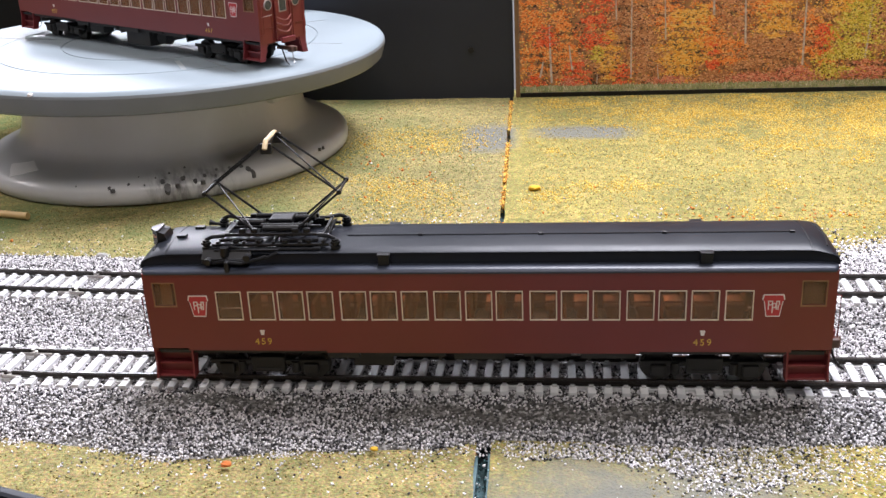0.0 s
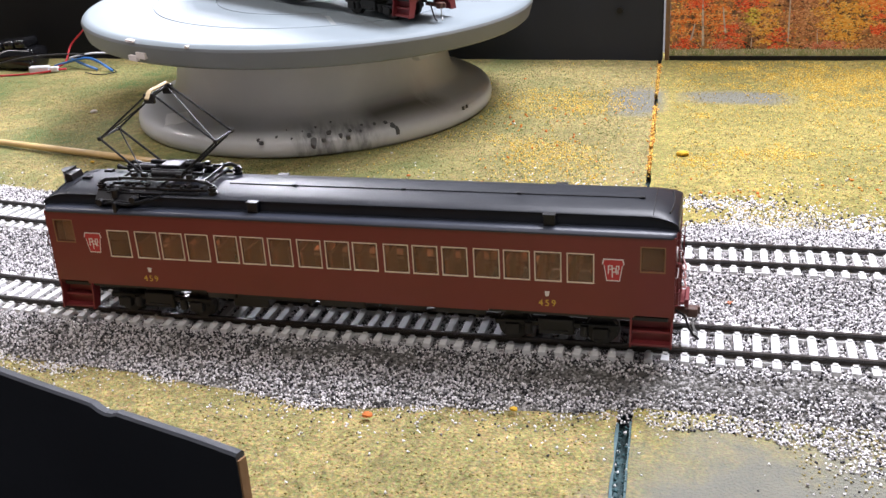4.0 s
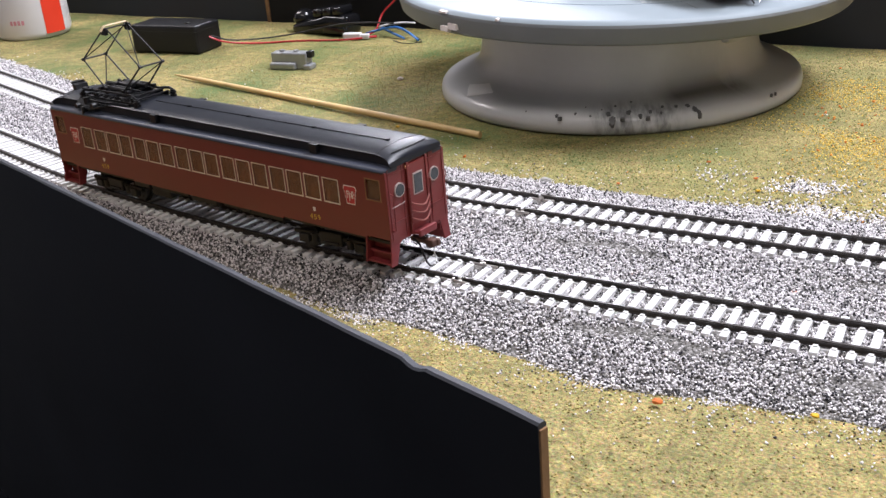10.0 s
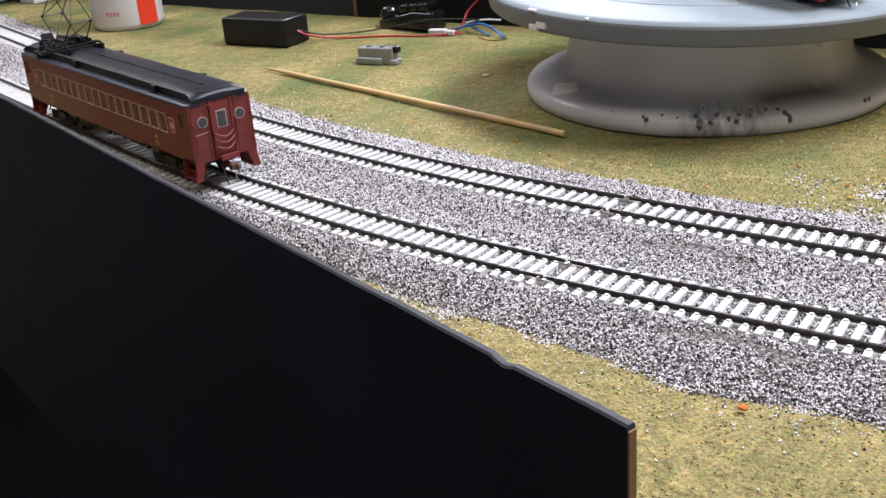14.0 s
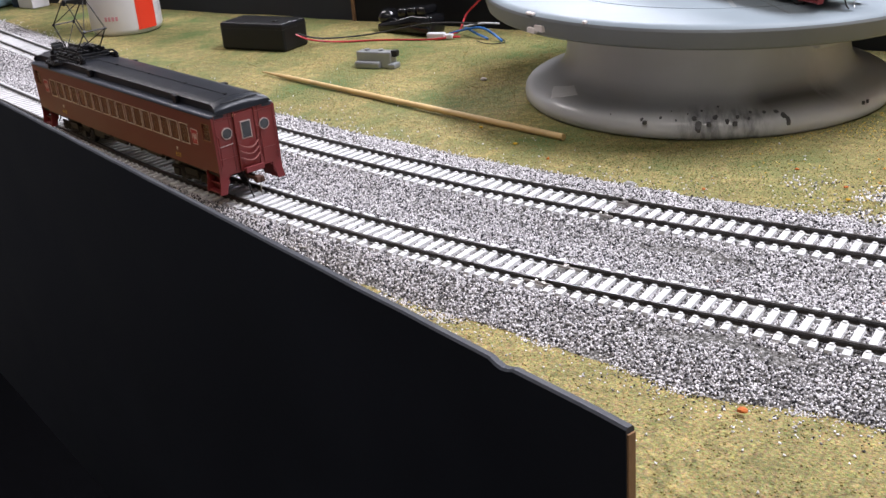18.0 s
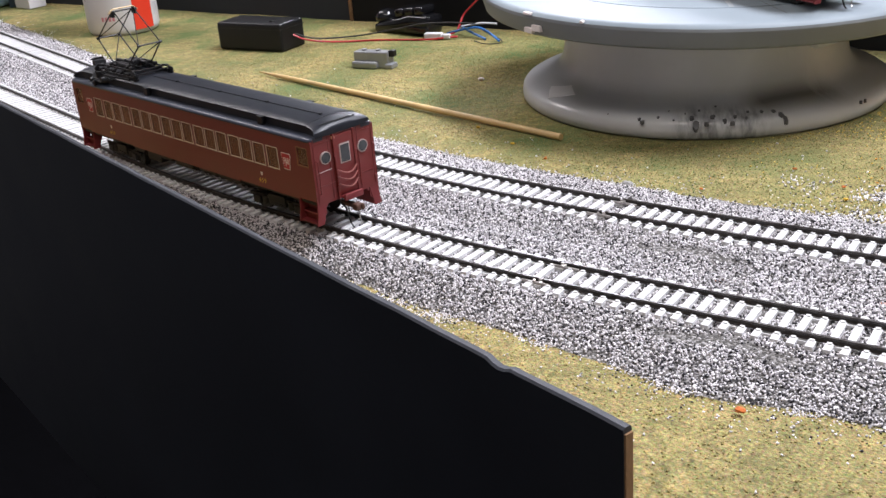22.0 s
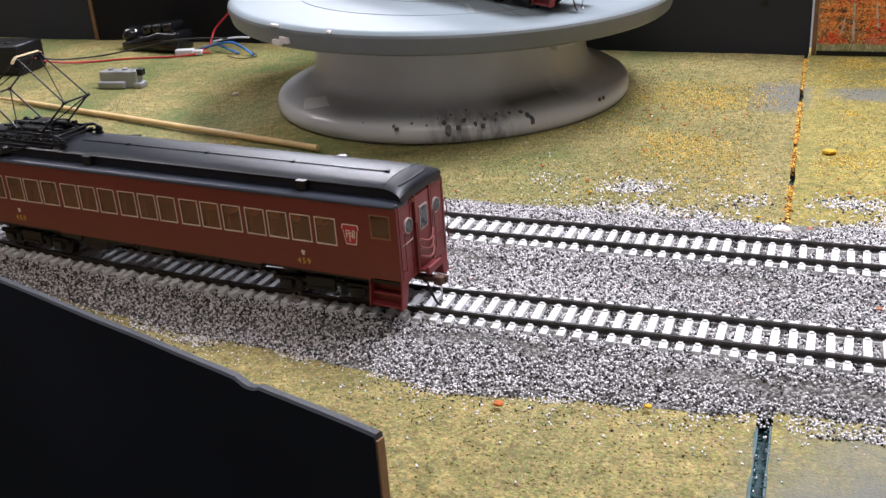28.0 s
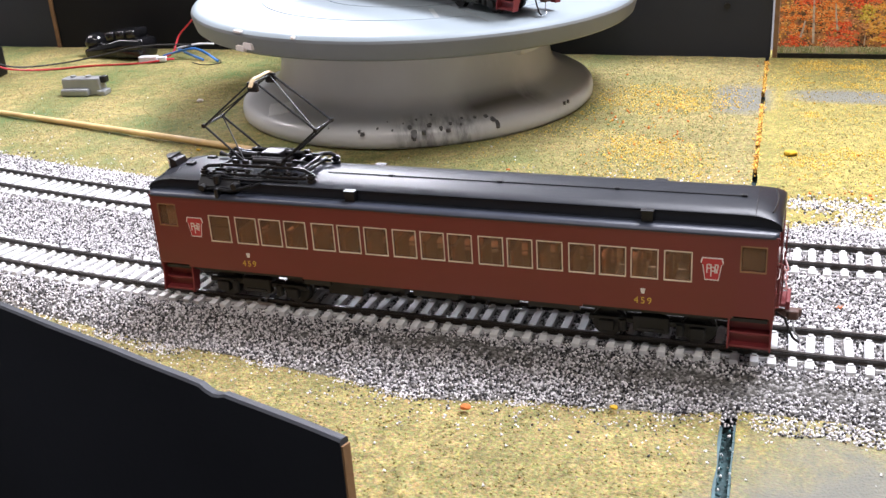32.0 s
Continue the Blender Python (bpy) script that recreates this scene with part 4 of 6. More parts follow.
def passenger_car(number, pantograph, label):
    car = thing("passenger_car", label=label, category="model train car", group="passenger cars")
    S = SIDE
    zw0, zw1 = 26.35, 36.45
    holes = [(c - 4.05, c + 4.05, zw0, zw1) for c in WINDOWS] + [(e * 105.9 - 3.6, e * 105.9 + 3.6, 31.4, 39.6) for e in (-1, 1)]
    cuts = [(-100.2, -98.9, 10, 14.6), (98.9, 100.2, 10, 14.6), (-98.9, -52, 10, 14.7), (52, 98.9, 10, 14.7), (-HALF + 0.02, -100.2, 10, 15.5), (100.2, HALF - 0.02, 10, 15.5)]
    for side in (-1, 1):
        w = part("side_wall", wall_with_holes(-HALF, HALF, 14.0, 43.2, holes, 0.9, cuts), M_RED, car)
        w.matrix_local = pose(0, side * S * MM, 0, 0, 0, 0 if side < 0 else 180)
        # plate seams: the door pillar line and the belt rail
        bm = None
        for x in (-100.6, 100.6):
            bm = mbox(x - 0.25, x + 0.25, -0.25, 0.1, 15.5, 42.8, 0, bm)
        bm = mbox(-99.8, 99.8, -0.3, 0.1, 24.2, 24.8, 0.1, bm)
        bm = mbox(-HALF, HALF, -0.2, 0.1, 42.1, 42.5, 0.1, bm)
        t = part("moulding", bm, M_RED, car)
        t.matrix_local = w.matrix_local
    frame_me, pane_me, dframe_me = None, None, None
    for side in (-1, 1):
        for c in WINDOWS:
            f = part("window_frame", ring_frame(8.9, 10.6, 0.36, 0.35), M_CREAM, car, "cream window frame") if frame_me is None else new("window_frame", frame_me)
            frame_me = f.data
            f.parent = car
            f.matrix_local = pose(c * MM, side * (S + 0.14) * MM, (zw0 + zw1) / 2 * MM, 0, 0, 0 if side < 0 else 180)
            p = part("pane", mbox(-4.1, 4.1, 0.36, 0.5, -5.0, 5.0), M_GLASS, f) if pane_me is None else new("pane", pane_me)
            pane_me = p.data
            p.parent = f
            p.visible_shadow = False
        for e in (-1, 1):
            f = part("door_window", ring_frame(8.0, 9.0, 0.4, 0.3), M_INT, car) if dframe_me is None else new("door_window", dframe_me)
            dframe_me = f.data
            f.parent = car
            f.matrix_local = pose(e * 105.9 * MM, side * (S + 0.12) * MM, 35.5 * MM, 0, 0, 0 if side < 0 else 180)
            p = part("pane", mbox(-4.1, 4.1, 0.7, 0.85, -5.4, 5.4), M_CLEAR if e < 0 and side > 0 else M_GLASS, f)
            p.scale = (0.9, 1, 0.78)
            p.visible_shadow = False
    # the cream and red emblem and the lettering on both sides
    for side in (-1, 1):
        turn = pose(0, 0, 0, 90, 0, 0 if side < 0 else 180)
        for e in (-1, 1):
            at = Matrix.Translation(((e * 94.0 - 0.5) * MM, side * (S + 0.02) * MM, 31.4 * MM)) @ turn
            o = part("emblem", prism(keystone_outline(7.2, 7.8), 0, 0.1 * MM), M_WHITE, car, "red keystone emblem with white lines")
            o.matrix_local = at
            part("field", prism(keystone_outline(7.2, 7.8, 0.9), 0, 0.16 * MM), M_KEY, o)
            bm = None
            for x0, x1, y0, y1 in ((-1.9, -1.5, -1.6, 2.0), (-1.9, -0.4, 1.6, 2.0), (-1.9, -0.4, 0.1, 0.5), (-0.6, -0.2, 0.1, 2.0), (-0.5, -0.1, -3.0, 1.0), (-0.5, 1.0, 0.6, 1.0), (-0.5, 1.0, -0.9, -0.5), (0.7, 1.1, -0.9, 1.0), (0.9, 1.3, -1.6, 2.0), (0.9, 2.1, 1.6, 2.0), (1.8, 2.2, 0.2, 2.0), (1.5, 1.9, -1.6, 0.2)):
                bm = mbox(x0 * 0.9, x1 * 0.9, y0 * 0.85, y1 * 0.85, 0.16, 0.22, 0, bm)
            part("emblem_lines", bm, M_WHITE, o)
        for x in (-73.6, 72.0):
            at = Matrix.Translation((x * MM, side * (S + 0.06) * MM, 18.1 * MM)) @ turn
            text_mesh(number, 3.3 * MM, 0.05 * MM, M_GOLD, car, at)
            o = part("small_emblem", prism(keystone_outline(1.7, 1.8), 0, 0.1 * MM), M_WHITE, car)
            o.matrix_local = Matrix.Translation((x * MM, side * (S + 0.02) * MM, 21.6 * MM)) @ turn
    # ends
    for e in (-1, 1):
        x0, x1 = sorted((e * 111.4, e * HALF))
        arc = [(math.sin(a) * 16.6, 43.1 + 1.5 * math.cos(a) ** 1.0) for a in [radians(d) for d in range(-90, 91, 15)]]
        bm = bmesh.new()
        ol = [(-16.9, 13.6), (16.9, 13.6), (16.9, 43.0)] + [(y, z) for y, z in arc[::-1]] + [(-16.9, 43.0)]
        va = [bm.verts.new((x0 * MM, y * MM, z * MM)) for y, z in ol]
        vb = [bm.verts.new((x1 * MM, y * MM, z * MM)) for y, z in ol]
        bm.faces.new(va)
        bm.faces.new(vb)
        for i in range(len(ol)):
            j = (i + 1) % len(ol)
            bm.faces.new((va[i], va[j], vb[j], vb[i]))
        bmesh.ops.recalc_face_normals(bm, faces=bm.faces[:])
        end = part("end_wall", bm, M_RED, car)
        X = lambda a, b: sorted((e * a, e * b))
        xx = X(HALF, 113.5)
        bm = mbox(*xx, -5.2, 5.2, 15.5, 43.2, 0.3)
        for y in (-5.6, 5.6):
            bm = mbox(*X(HALF, 113.9), y - 0.5, y + 0.5, 14, 44, 0.2, bm)
        part("end_door", bm, M_RED, end)
        xx = X(113.4, 113.75)
        part("door_glass_frame", mbox(*xx, -2.9, 2.9, 29.6, 38.6, 0.1), M_PALE, end, "pale framed end window")
        part("door_glass", mbox(*X(113.7, 113.9), -2.35, 2.35, 30.2, 38.0), M_DARKGLASS, end, "dark glass")
        for y in (-10.6, 10.6):
            rot = pose(e * 113.0 * MM, y * MM, 34.4 * MM, 0, 90, 0)
            part("porthole_ring", cyl(2.9 * MM, 0.8 * MM, rot, 24), M_PALE, end, "pale porthole ring")
            part("porthole", cyl(2.45 * MM, 1.0 * MM, rot, 24), M_DARKGLASS, end, "dark round porthole glass")
        bm = None
        for y in (-16.4, -8.2, 8.2, 16.4):
            bm = mbox(*X(HALF, 113.05), y - 0.2, y + 0.2, 15, 44, 0, bm)
        for z in (22.0, 41.5):
            bm = mbox(*X(HALF, 113.05), -16.4, 16.4, z - 0.2, z + 0.2, 0, bm)
        part("end_moulding", bm, M_RED, end)
        part("marker_lens", cyl(0.9 * MM, 0.8 * MM, pose(e * 113.2 * MM, -5.6 * MM, 42.4 * MM, 0, 90, 0), 14), M_AMBER, end, "small amber marker lens")
        # grab irons, gate chains
        for y in (-6.4, 6.4, -16.2, 16.2):
            part("grab_iron", mtube([(e * 113.0, y, 19), (e * 114.6, y, 19.4), (e * 114.6, y, 34), (e * 113.0, y, 34.4)], 0.25), M_RED, end)
        for k, z in enumerate((27.5, 24.3, 21.0)):
            pts = [(e * (114.2 + 1.6 * math.sin(math.pi * q / 8)), -5.4 + 10.8 * q / 8, z - 2.2 * math.sin(math.pi * q / 8)) for q in range(9)]
            part("gate_chain", mtube(pts, 0.34), M_CHAIN, end)
        part("hand_rail", mtube([(e * 113.0, -15.4, 28.4), (e * 113.6, -14.8, 28.6), (e * 113.6, -8.6, 28.9), (e * 113.0, -8.0, 28.9)], 0.16), M_PALE, end)
        bm = mbox(*X(112.0, 116.6), -5.0, 5.0, 14.0, 15.2, 0.3)
        bm = mbox(*X(115.8, 117.2), -5.2, 5.2, 13.2, 16.2, 0.4, bm)
        part("buffer_beam", bm, M_RED2, car)
        bm = mbox(*X(108, 118.5), -1.3, 1.3, 8.6, 10.6, 0.3)
        bm = mbox(*X(116.5, 120.2), -2.0, 1.8, 7.8, 11.2, 0.7, bm)
        bm = mbox(*X(118.8, 121.0), 0.4, 2.2, 8.0, 11.0, 0.6, bm)
        part("coupler", bm, M_COUPLER, car, "rusty brown knuckle coupler")
        part("air_hose", mtube([(e * 113, -5, 12), (e * 116, -5, 10), (e * 117.5, -5, 6), (e * 119, -5.2, 3.2), (e * 121, -5.4, 1.8)], 0.45), M_BLACK, car)
        part("uncoupling_pin", mtube([(e * 118.6, 0.4, 9), (e * 118.6, 0.4, 5), (e * 119.2, 0.2, 2.6), (e * 120.4, -0.6, 1.6)], 0.35), M_STEEL, car)
        # step wells at both corners
        for side in (-1, 1):
            Y = lambda a, b: sorted((side * a, side * b))
            bm = None
            for k, (z, d) in enumerate(((12.6, 14.6), (8.9, 16.2), (5.0, 17.9))):
                bm = mbox(*X(99.4, 112.2), *Y(d - 3.0, d), z - 0.5, z + 0.4, 0.15, bm)
                bm = mbox(*X(99.4, 112.2), *Y(d - 3.4, d - 2.9), z, z + 3.8, 0, bm)
            o = part("step_well", bm, M_RED2, car, "dark red boarding steps")
            for xa in (99.0, 112.0):
                bm = bmesh.new()
                ol = [(12.0, 15.6), (17.6, 15.6), (17.9, 10), (18.9, 4.4), (15.0, 4.4)]
                xa0, xa1 = sorted((e * xa, e * (xa + 0.6)))
                va = [bm.verts.new((xa0 * MM, side * y * MM, z * MM)) for y, z in ol]
                vb = [bm.verts.new((xa1 * MM, side * y * MM, z * MM)) for y, z in ol]
                bm.faces.new(va)
                bm.faces.new(vb)
                for i in range(5):
                    j = (i + 1) % 5
                    bm.faces.new((va[i], va[j], vb[j], vb[i]))
                bmesh.ops.recalc_face_normals(bm, faces=bm.faces[:])
                part("step_cheek", bm, M_RED2, o)
    # floor, ceiling and seats inside
    part("floor_pan", mbox(-111, 111, -16.6, 16.6, 13.2, 14.4), M_TRUCK, car)
    part("inner_ceiling", mbox(-111, 111, -16.6, 16.6, 42.6, 43.2), M_INT, car)
    part("bulkhead", mbox(-100.6, -99.8, -16.6, 16.6, 14.4, 42.6), M_INT, car)
    part("bulkhead", mbox(99.8, 100.6, -16.6, 16.6, 14.4, 42.6), M_INT, car)
    # pale panel added behind the left door glass to imitate its glints
    part("inner_door", mbox(-108.2, -104.8, -14.6, -14.0, 14.4, 42.0), M_CREAM, car, "pale panel added for the glints in the door window")
    seat_me = None
    for c in WINDOWS:
        for y in (-10.5, 10.5):
            if seat_me is None:
                bm = mbox(-3.6, 2.4, -5.2, 5.2, 18.5, 20.5, 0.4)
                bm = mbox(2.2, 3.4, -5.2, 5.2, 18.5, 31.0, 0.4, bm)
                bm = mbox(-2.4, 2.2, -3.5, 3.5, 14.4, 18.6, 0, bm)
                o = part("seat", bm, M_SEAT, car)
                seat_me = o.data
            else:
                o = new("seat", seat_me)
                o.parent = car
            o.matrix_local = Matrix.Translation(((c + 4) * MM, y * MM, 0))
    # roof
    xs = list(ROOF_X)
    xs = xs + [(-x, k) for x, k in xs[::-1]]
    bm = bmesh.new()
    rings = [[bm.verts.new((x * MM, y * MM, z * MM)) for y, z in roof_section(k)] for x, k in xs]
    for a, b in zip(rings, rings[1:]):
        for i in range(len(a) - 1):
            bm.faces.new((a[i], a[i + 1], b[i + 1], b[i]))
    for r in (rings[0], rings[-1]):
        bm.faces.new(r)
    bmesh.ops.recalc_face_normals(bm, faces=bm.faces[:])
    roof = smooth(part("roof", bm, M_ROOF, car, "satin black arched roof"), 30)
    for side in (-1, 1):
        prof = [(17.7, 42.7), (18.25, 42.9), (18.3, 43.4), (17.9, 44.0), (17.0, 44.4), (15.4, 44.6), (12.4, 44.6), (12.4, 42.7)]
        bm = bmesh.new()
        rings = [[bm.verts.new((x * MM, side * (y - d) * MM, z * MM)) for y, z in prof] for x, d in ((-113.0, 1.6), (-112.2, 0.5), (-111.2, 0), (111.2, 0), (112.2, 0.5), (113.0, 1.6))]
        for a, b in zip(rings, rings[1:]):
            for i in range(len(prof)):
                bm.faces.new((a[i], a[(i + 1) % len(prof)], b[(i + 1) % len(prof)], b[i]))
        bm.faces.new(rings[0])
        bm.faces.new(rings[-1])
        bmesh.ops.recalc_face_normals(bm, faces=bm.faces[:])
        smooth(part("eave", bm, M_EAVE, car, "dark blue eave strip"), 35)
        for x in (-31.0, 72.6):
            bm = mbox(x - 1.9, x + 1.9, *sorted((side * 12.5, side * 15.2)), 44.6, 48.2, 0.2)
            bm = mbox(x - 2.1, x + 2.1, *sorted((side * 12.5, side * 15.6)), 48.1, 48.6, 0.1, bm)
            part("roof_ventilator", bm, M_BLACK, roof)
    for e in (-1, 1):
        part("roof_seam", mtube([(e * 105.4, y, roof_z(105.4, y) + 0.02) for y in range(-14, 15, 2)], 0.16), M_BLACK, roof)
        part("drip_rail", mtube([(e * (111.4 - 0.01 * y * y), y, roof_z(111.4 - 0.01 * y * y, y) + 0.15) for y in range(-10, 11, 2)], 0.28), M_BLACK, roof)
    # the conduit with its clips
    part("conduit", mtube([(-45, -1.6, 50.25), (101, -1.6, 50.25)], 0.22), M_BLACK, roof)
    for x in (-20.2, 20.2, 60.6, 101.2):
        part("conduit_clip", mbox(x - 0.9, x + 0.9, -2.3, -0.9, 49.9, 50.85, 0.25), M_BLACK, roof)
    # marker box at the pantograph end
    bm = prism([(x * MM, y * MM) for x, y in ((-113.6, -1.0), (-111.2, -3.5), (-107.0, -3.5), (-107.0, 3.5), (-111.2, 3.5), (-113.6, 1.0))], MB0 * MM, MB1 * MM)
    for v in bm.verts:
        if v.co.x > -0.1075 and v.co.z > 0.0505:
            v.co.x -= 0.0016
            v.co.z -= 0.0009
    lamp = part("marker_box", bm, M_BLACK, car, "black angled number box with amber number")
    part("marker_visor", prism([(x * MM, y * MM) for x, y in ((-114.0, -1.0), (-111.4, -3.9), (-110.6, -3.5), (-110.6, 3.5), (-111.4, 3.9), (-114.0, 1.0))], (MB1 - 0.2) * MM, (MB1 + 0.4) * MM), M_BLACK, lamp)
    for side in (-1, 1):
        at = Matrix.Translation((-112.5 * MM, side * 2.36 * MM, (MB1 - 2.2) * MM)) @ pose(0, 0, 0, 90, 0, -46 if side < 0 else -134)
        text_mesh(number, 1.7 * MM, 0.05 * MM, M_AMBER, lamp, at)
    for x, y in ((-99.5, 8.0), (-103.0, -1.5)):
        part("roof_hatch", mbox(x - 1.6, x + 1.6, y - 1.2, y + 1.2, roof_z(x, y) - 0.3, roof_z(x, y) + 0.9, 0.2), M_BLACK, roof)
    # under the floor
    part("centre_sill", mbox(-100, 100, -5, 5, 9.5, 13.3), M_TRUCK, car)
    for x0, x1, y0, y1, z0 in ((-44, -30, -14, -6, 7.0), (-26, -8, -9, 2, 8.6), (20, 28, -13, -7, 9.4), (-38, -20, 7, 15, 7.5), (-4, 12, 6, 14, 9.5)):
        part("equipment_box", mbox(x0, x1, y0, y1, z0, 13.3, 0.5), M_TRUCK, car)
    part("air_tank", cyl(2.6 * MM, 18 * MM, pose(0.002, -0.009, 0.0108, 0, 90), 14), M_TRUCK, car)
    if not pantograph:
        part("equipment_box", mbox(-6, 16, -15.5, -5, 3.4, 13.3, 0.4), M_TRUCK, car, "tall black equipment box")
        part("compressor", cyl(3.6 * MM, 8 * MM, pose(0.024, -0.010, 0.0085, 0, 90), 14), M_TRUCK, car)
    for side in (-1, 1):
        for x0, x1, z0 in ((-52, -41, 11.6), (-36, -12, 12.2), (-9, 8, 11.2), (14, 30, 12.4), (33, 51, 11.8)):
            part("skirt_box", mbox(x0, x1, *sorted((side * 15.6, side * 17.2)), z0, 14.1, 0.3), M_TRUCK, car)
    for x in (-47, -33, -14, 4, 17, 36, 47):
        part("hanger", mbox(x - 0.5, x + 0.5, -13.5, 13.5, 8.8, 13.4, 0.2), M_TRUCK, car)
    # trucks
    trucks = []
    for c in (-74, 74):
        tr = part("truck", mbox(-4, 4, -11, 11, 6.4, 9.6, 0.5), M_TRUCK, car, "black four-wheel truck")
        tr.matrix_local = Matrix.Translation((c * MM, 0, 0))
        for side in (-1, 1):
            Y = lambda a, b: sorted((side * a, side * b))
            bm = mbox(-21, 21, *Y(11.6, 13), 6.8, 8.6, 0.3)
            for x in (-15, 15):
                bm = mbox(x - 2.6, x + 2.6, *Y(11.4, 14.2), 3.6, 7.6, 0.5, bm)
            bm = mbox(-6, 6, *Y(11.4, 14), 4.4, 10.2, 0.5, bm)
            bm = mbox(-4.4, 4.4, *Y(12.4, 14.6), 5.2, 6.2, 0.3, bm)
            for x in (-9.5, 9.5):
                bm = cyl(1.5 * MM, 4 * MM, Matrix.Translation((x * MM, side * 12.8 * MM, 6.2 * MM)), 10, bm=bm)
            part("side_frame", bm, M_TRUCK, tr)
        wheels = []
        for x in (-15, 15):
            rot = pose(0, 0, 0, 90)
            bm = cyl(1.0 * MM, 20 * MM, rot, 10)
            for side in (-1, 1):
                bm = cyl(5.3 * MM, 2.2 * MM, Matrix.Translation((0, side * 8.9 * MM, 0)) @ rot, 28, bm=bm)
                bm = cyl(6.0 * MM, 0.7 * MM, Matrix.Translation((0, side * 7.5 * MM, 0)) @ rot, 28, bm=bm)
                for k in range(6):
                    a = math.pi * k / 3
                    bm = cyl(0.6 * MM, 0.3 * MM, Matrix.Translation((3.2 * MM * math.cos(a), side * 10.1 * MM, 3.2 * MM * math.sin(a))) @ rot, 6, bm=bm)
            w = part("wheelset", bm, M_WHEEL, tr)
            w.matrix_local = Matrix.Translation((x * MM, 0, 5.3 * MM))
            wheels.append((w, x))
        trucks.append((tr, c, wheels))
    if pantograph:
        panto(car)
    return car, trucks


def panto(car):
    """Raised diamond pantograph on its insulated base."""
    cx = -68.5
    p = part("pantograph_base", mbox(cx - 17, cx + 17, -8.6, -7.6, 56.0, 57.0, 0.2), M_BLACK, car, "black pantograph base frame")
    part("base_rail", mbox(cx - 17, cx + 17, 7.6, 8.6, 56.0, 57.0, 0.2), M_BLACK, p)
    for x in (-16.5, -6, 6, 16.5):
        part("base_rail", mbox(cx + x - 0.5, cx + x + 0.5, -8.6, 8.6, 55.8, 56.6, 0.1), M_BLACK, p)
    for y in (-3.4, 3.4):
        part("base_rail", mbox(cx - 15, cx + 15, y - 0.5, y + 0.5, 57.0, 58.0, 0.2), M_BLACK, p)
    for y in (-6.5, 6.5):
        part("spring_drum", cyl(1.1 * MM, 12 * MM, pose((cx + 2) * MM, y * MM, 58 * MM, 0, 90), 12), M_BLACK, p)
    part("control_box", mbox(cx - 3, cx + 5, -3, 3, 57.5, 60.0, 0.5), M_BLACK, p)
    for x in (-23, 21):
        for y in (-10.5, 10.5):
            sx = 1 if x > 0 else -1
            bm = cyl(1.7 * MM, 1.0 * MM, Matrix.Translation(((cx + x) * MM, y * MM, 53.0 * MM)), 12)
            bm = cyl(1.2 * MM, 3.4 * MM, Matrix.Translation(((cx + x) * MM, y * MM, 54.0 * MM)), 12, bm=bm)
            bm = cyl(1.7 * MM, 0.8 * MM, Matrix.Translation(((cx + x) * MM, y * MM, 54.6 * MM)), 12, bm=bm)
            bm = mtube([(cx + x, y, 55.6), (cx + x - sx * 2, y * 0.97, 56.6), (cx + x - sx * 6, y * 0.82, 56.4)], 0.7, 6, bm)
            part("insulator", bm, M_BLACK, p)
    for y in (-10.5, 10.5):
        bm = mbox(cx - 21, cx + 19, y - 0.55, y + 0.55, 53.2, 54.2, 0.2)
        bm = mbox(cx - 19, cx - 4, y * 0.86 - 0.5, y * 0.86 + 0.5, 54.4, 55.4, 0.2, bm)
        bm = mbox(cx + 2, cx + 15, y * 0.86 - 0.5, y * 0.86 + 0.5, 54.0, 55.2, 0.2, bm)
        part("lower_rail", bm, M_BLACK, p)
        for x in (-13, -5, 4, 12):
            bm = cyl(1.3 * MM, 0.8 * MM, Matrix.Translation(((cx + x) * MM, y * 0.92 * MM, 52.4 * MM)), 10)
            bm = cyl(0.9 * MM, 3.6 * MM, Matrix.Translation(((cx + x) * MM, y * 0.92 * MM, 53.8 * MM)), 10, bm=bm)
            bm = cyl(1.3 * MM, 0.7 * MM, Matrix.Translation(((cx + x) * MM, y * 0.92 * MM, 54.9 * MM)), 10, bm=bm)
            part("insulator", bm, M_BLACK, p)
    for x in (-19, -10, 0, 9, 17):
        part("cross_bar", mbox(cx + x - 0.6, cx + x + 0.6, -11, 11, 54.2, 55.0, 0.2), M_BLACK, p)
    for x, y, r, l in ((-9, -2, 1.2, 9), (8, 2.5, 1.0, 8), (-2, 4.8, 0.8, 14), (3, -5.2, 0.8, 16)):
        part("air_cylinder", cyl(r * MM, l * MM, pose((cx + x) * MM, y * MM, 58.6 * MM, 0, 90), 12), M_BLACK, p)
    for x, y in ((-11, -7.4), (11, -7.4), (-11, 7.4), (11, 7.4), (-7, -7.2), (7, -7.2), (-7, 7.2), (7, 7.2)):
        part("pivot_block", mbox(cx + x - 1.1, cx + x + 1.1, y - 0.9, y + 0.9, 56.2, 58.4, 0.3), M_BLACK, p)
    # the base sits low on the roof
    for ob in [p, *p.children]:
        ob.data.transform(Matrix.Translation((0, 0, -0.0032)))
    # resistor case and fittings on the near shoulder of the roof
    bm = mbox(cx - 24, cx - 7, -15.2, -12.0, 45.6, 49.6, 0.4)
    for v in bm.verts:
        if v.co.z > 0.048 and v.co.y < -0.0140:
            v.co.z -= 0.0022
    part("shoulder_case", bm, M_BLACK, p)
    for x, z in ((-21.5, 46.6), (-8, 48.0)):
        part("shoulder_knob", cyl(1.2 * MM, 2.2 * MM, pose((cx + x) * MM, -15.6 * MM, z * MM, 90), 12), M_BLACK, p)
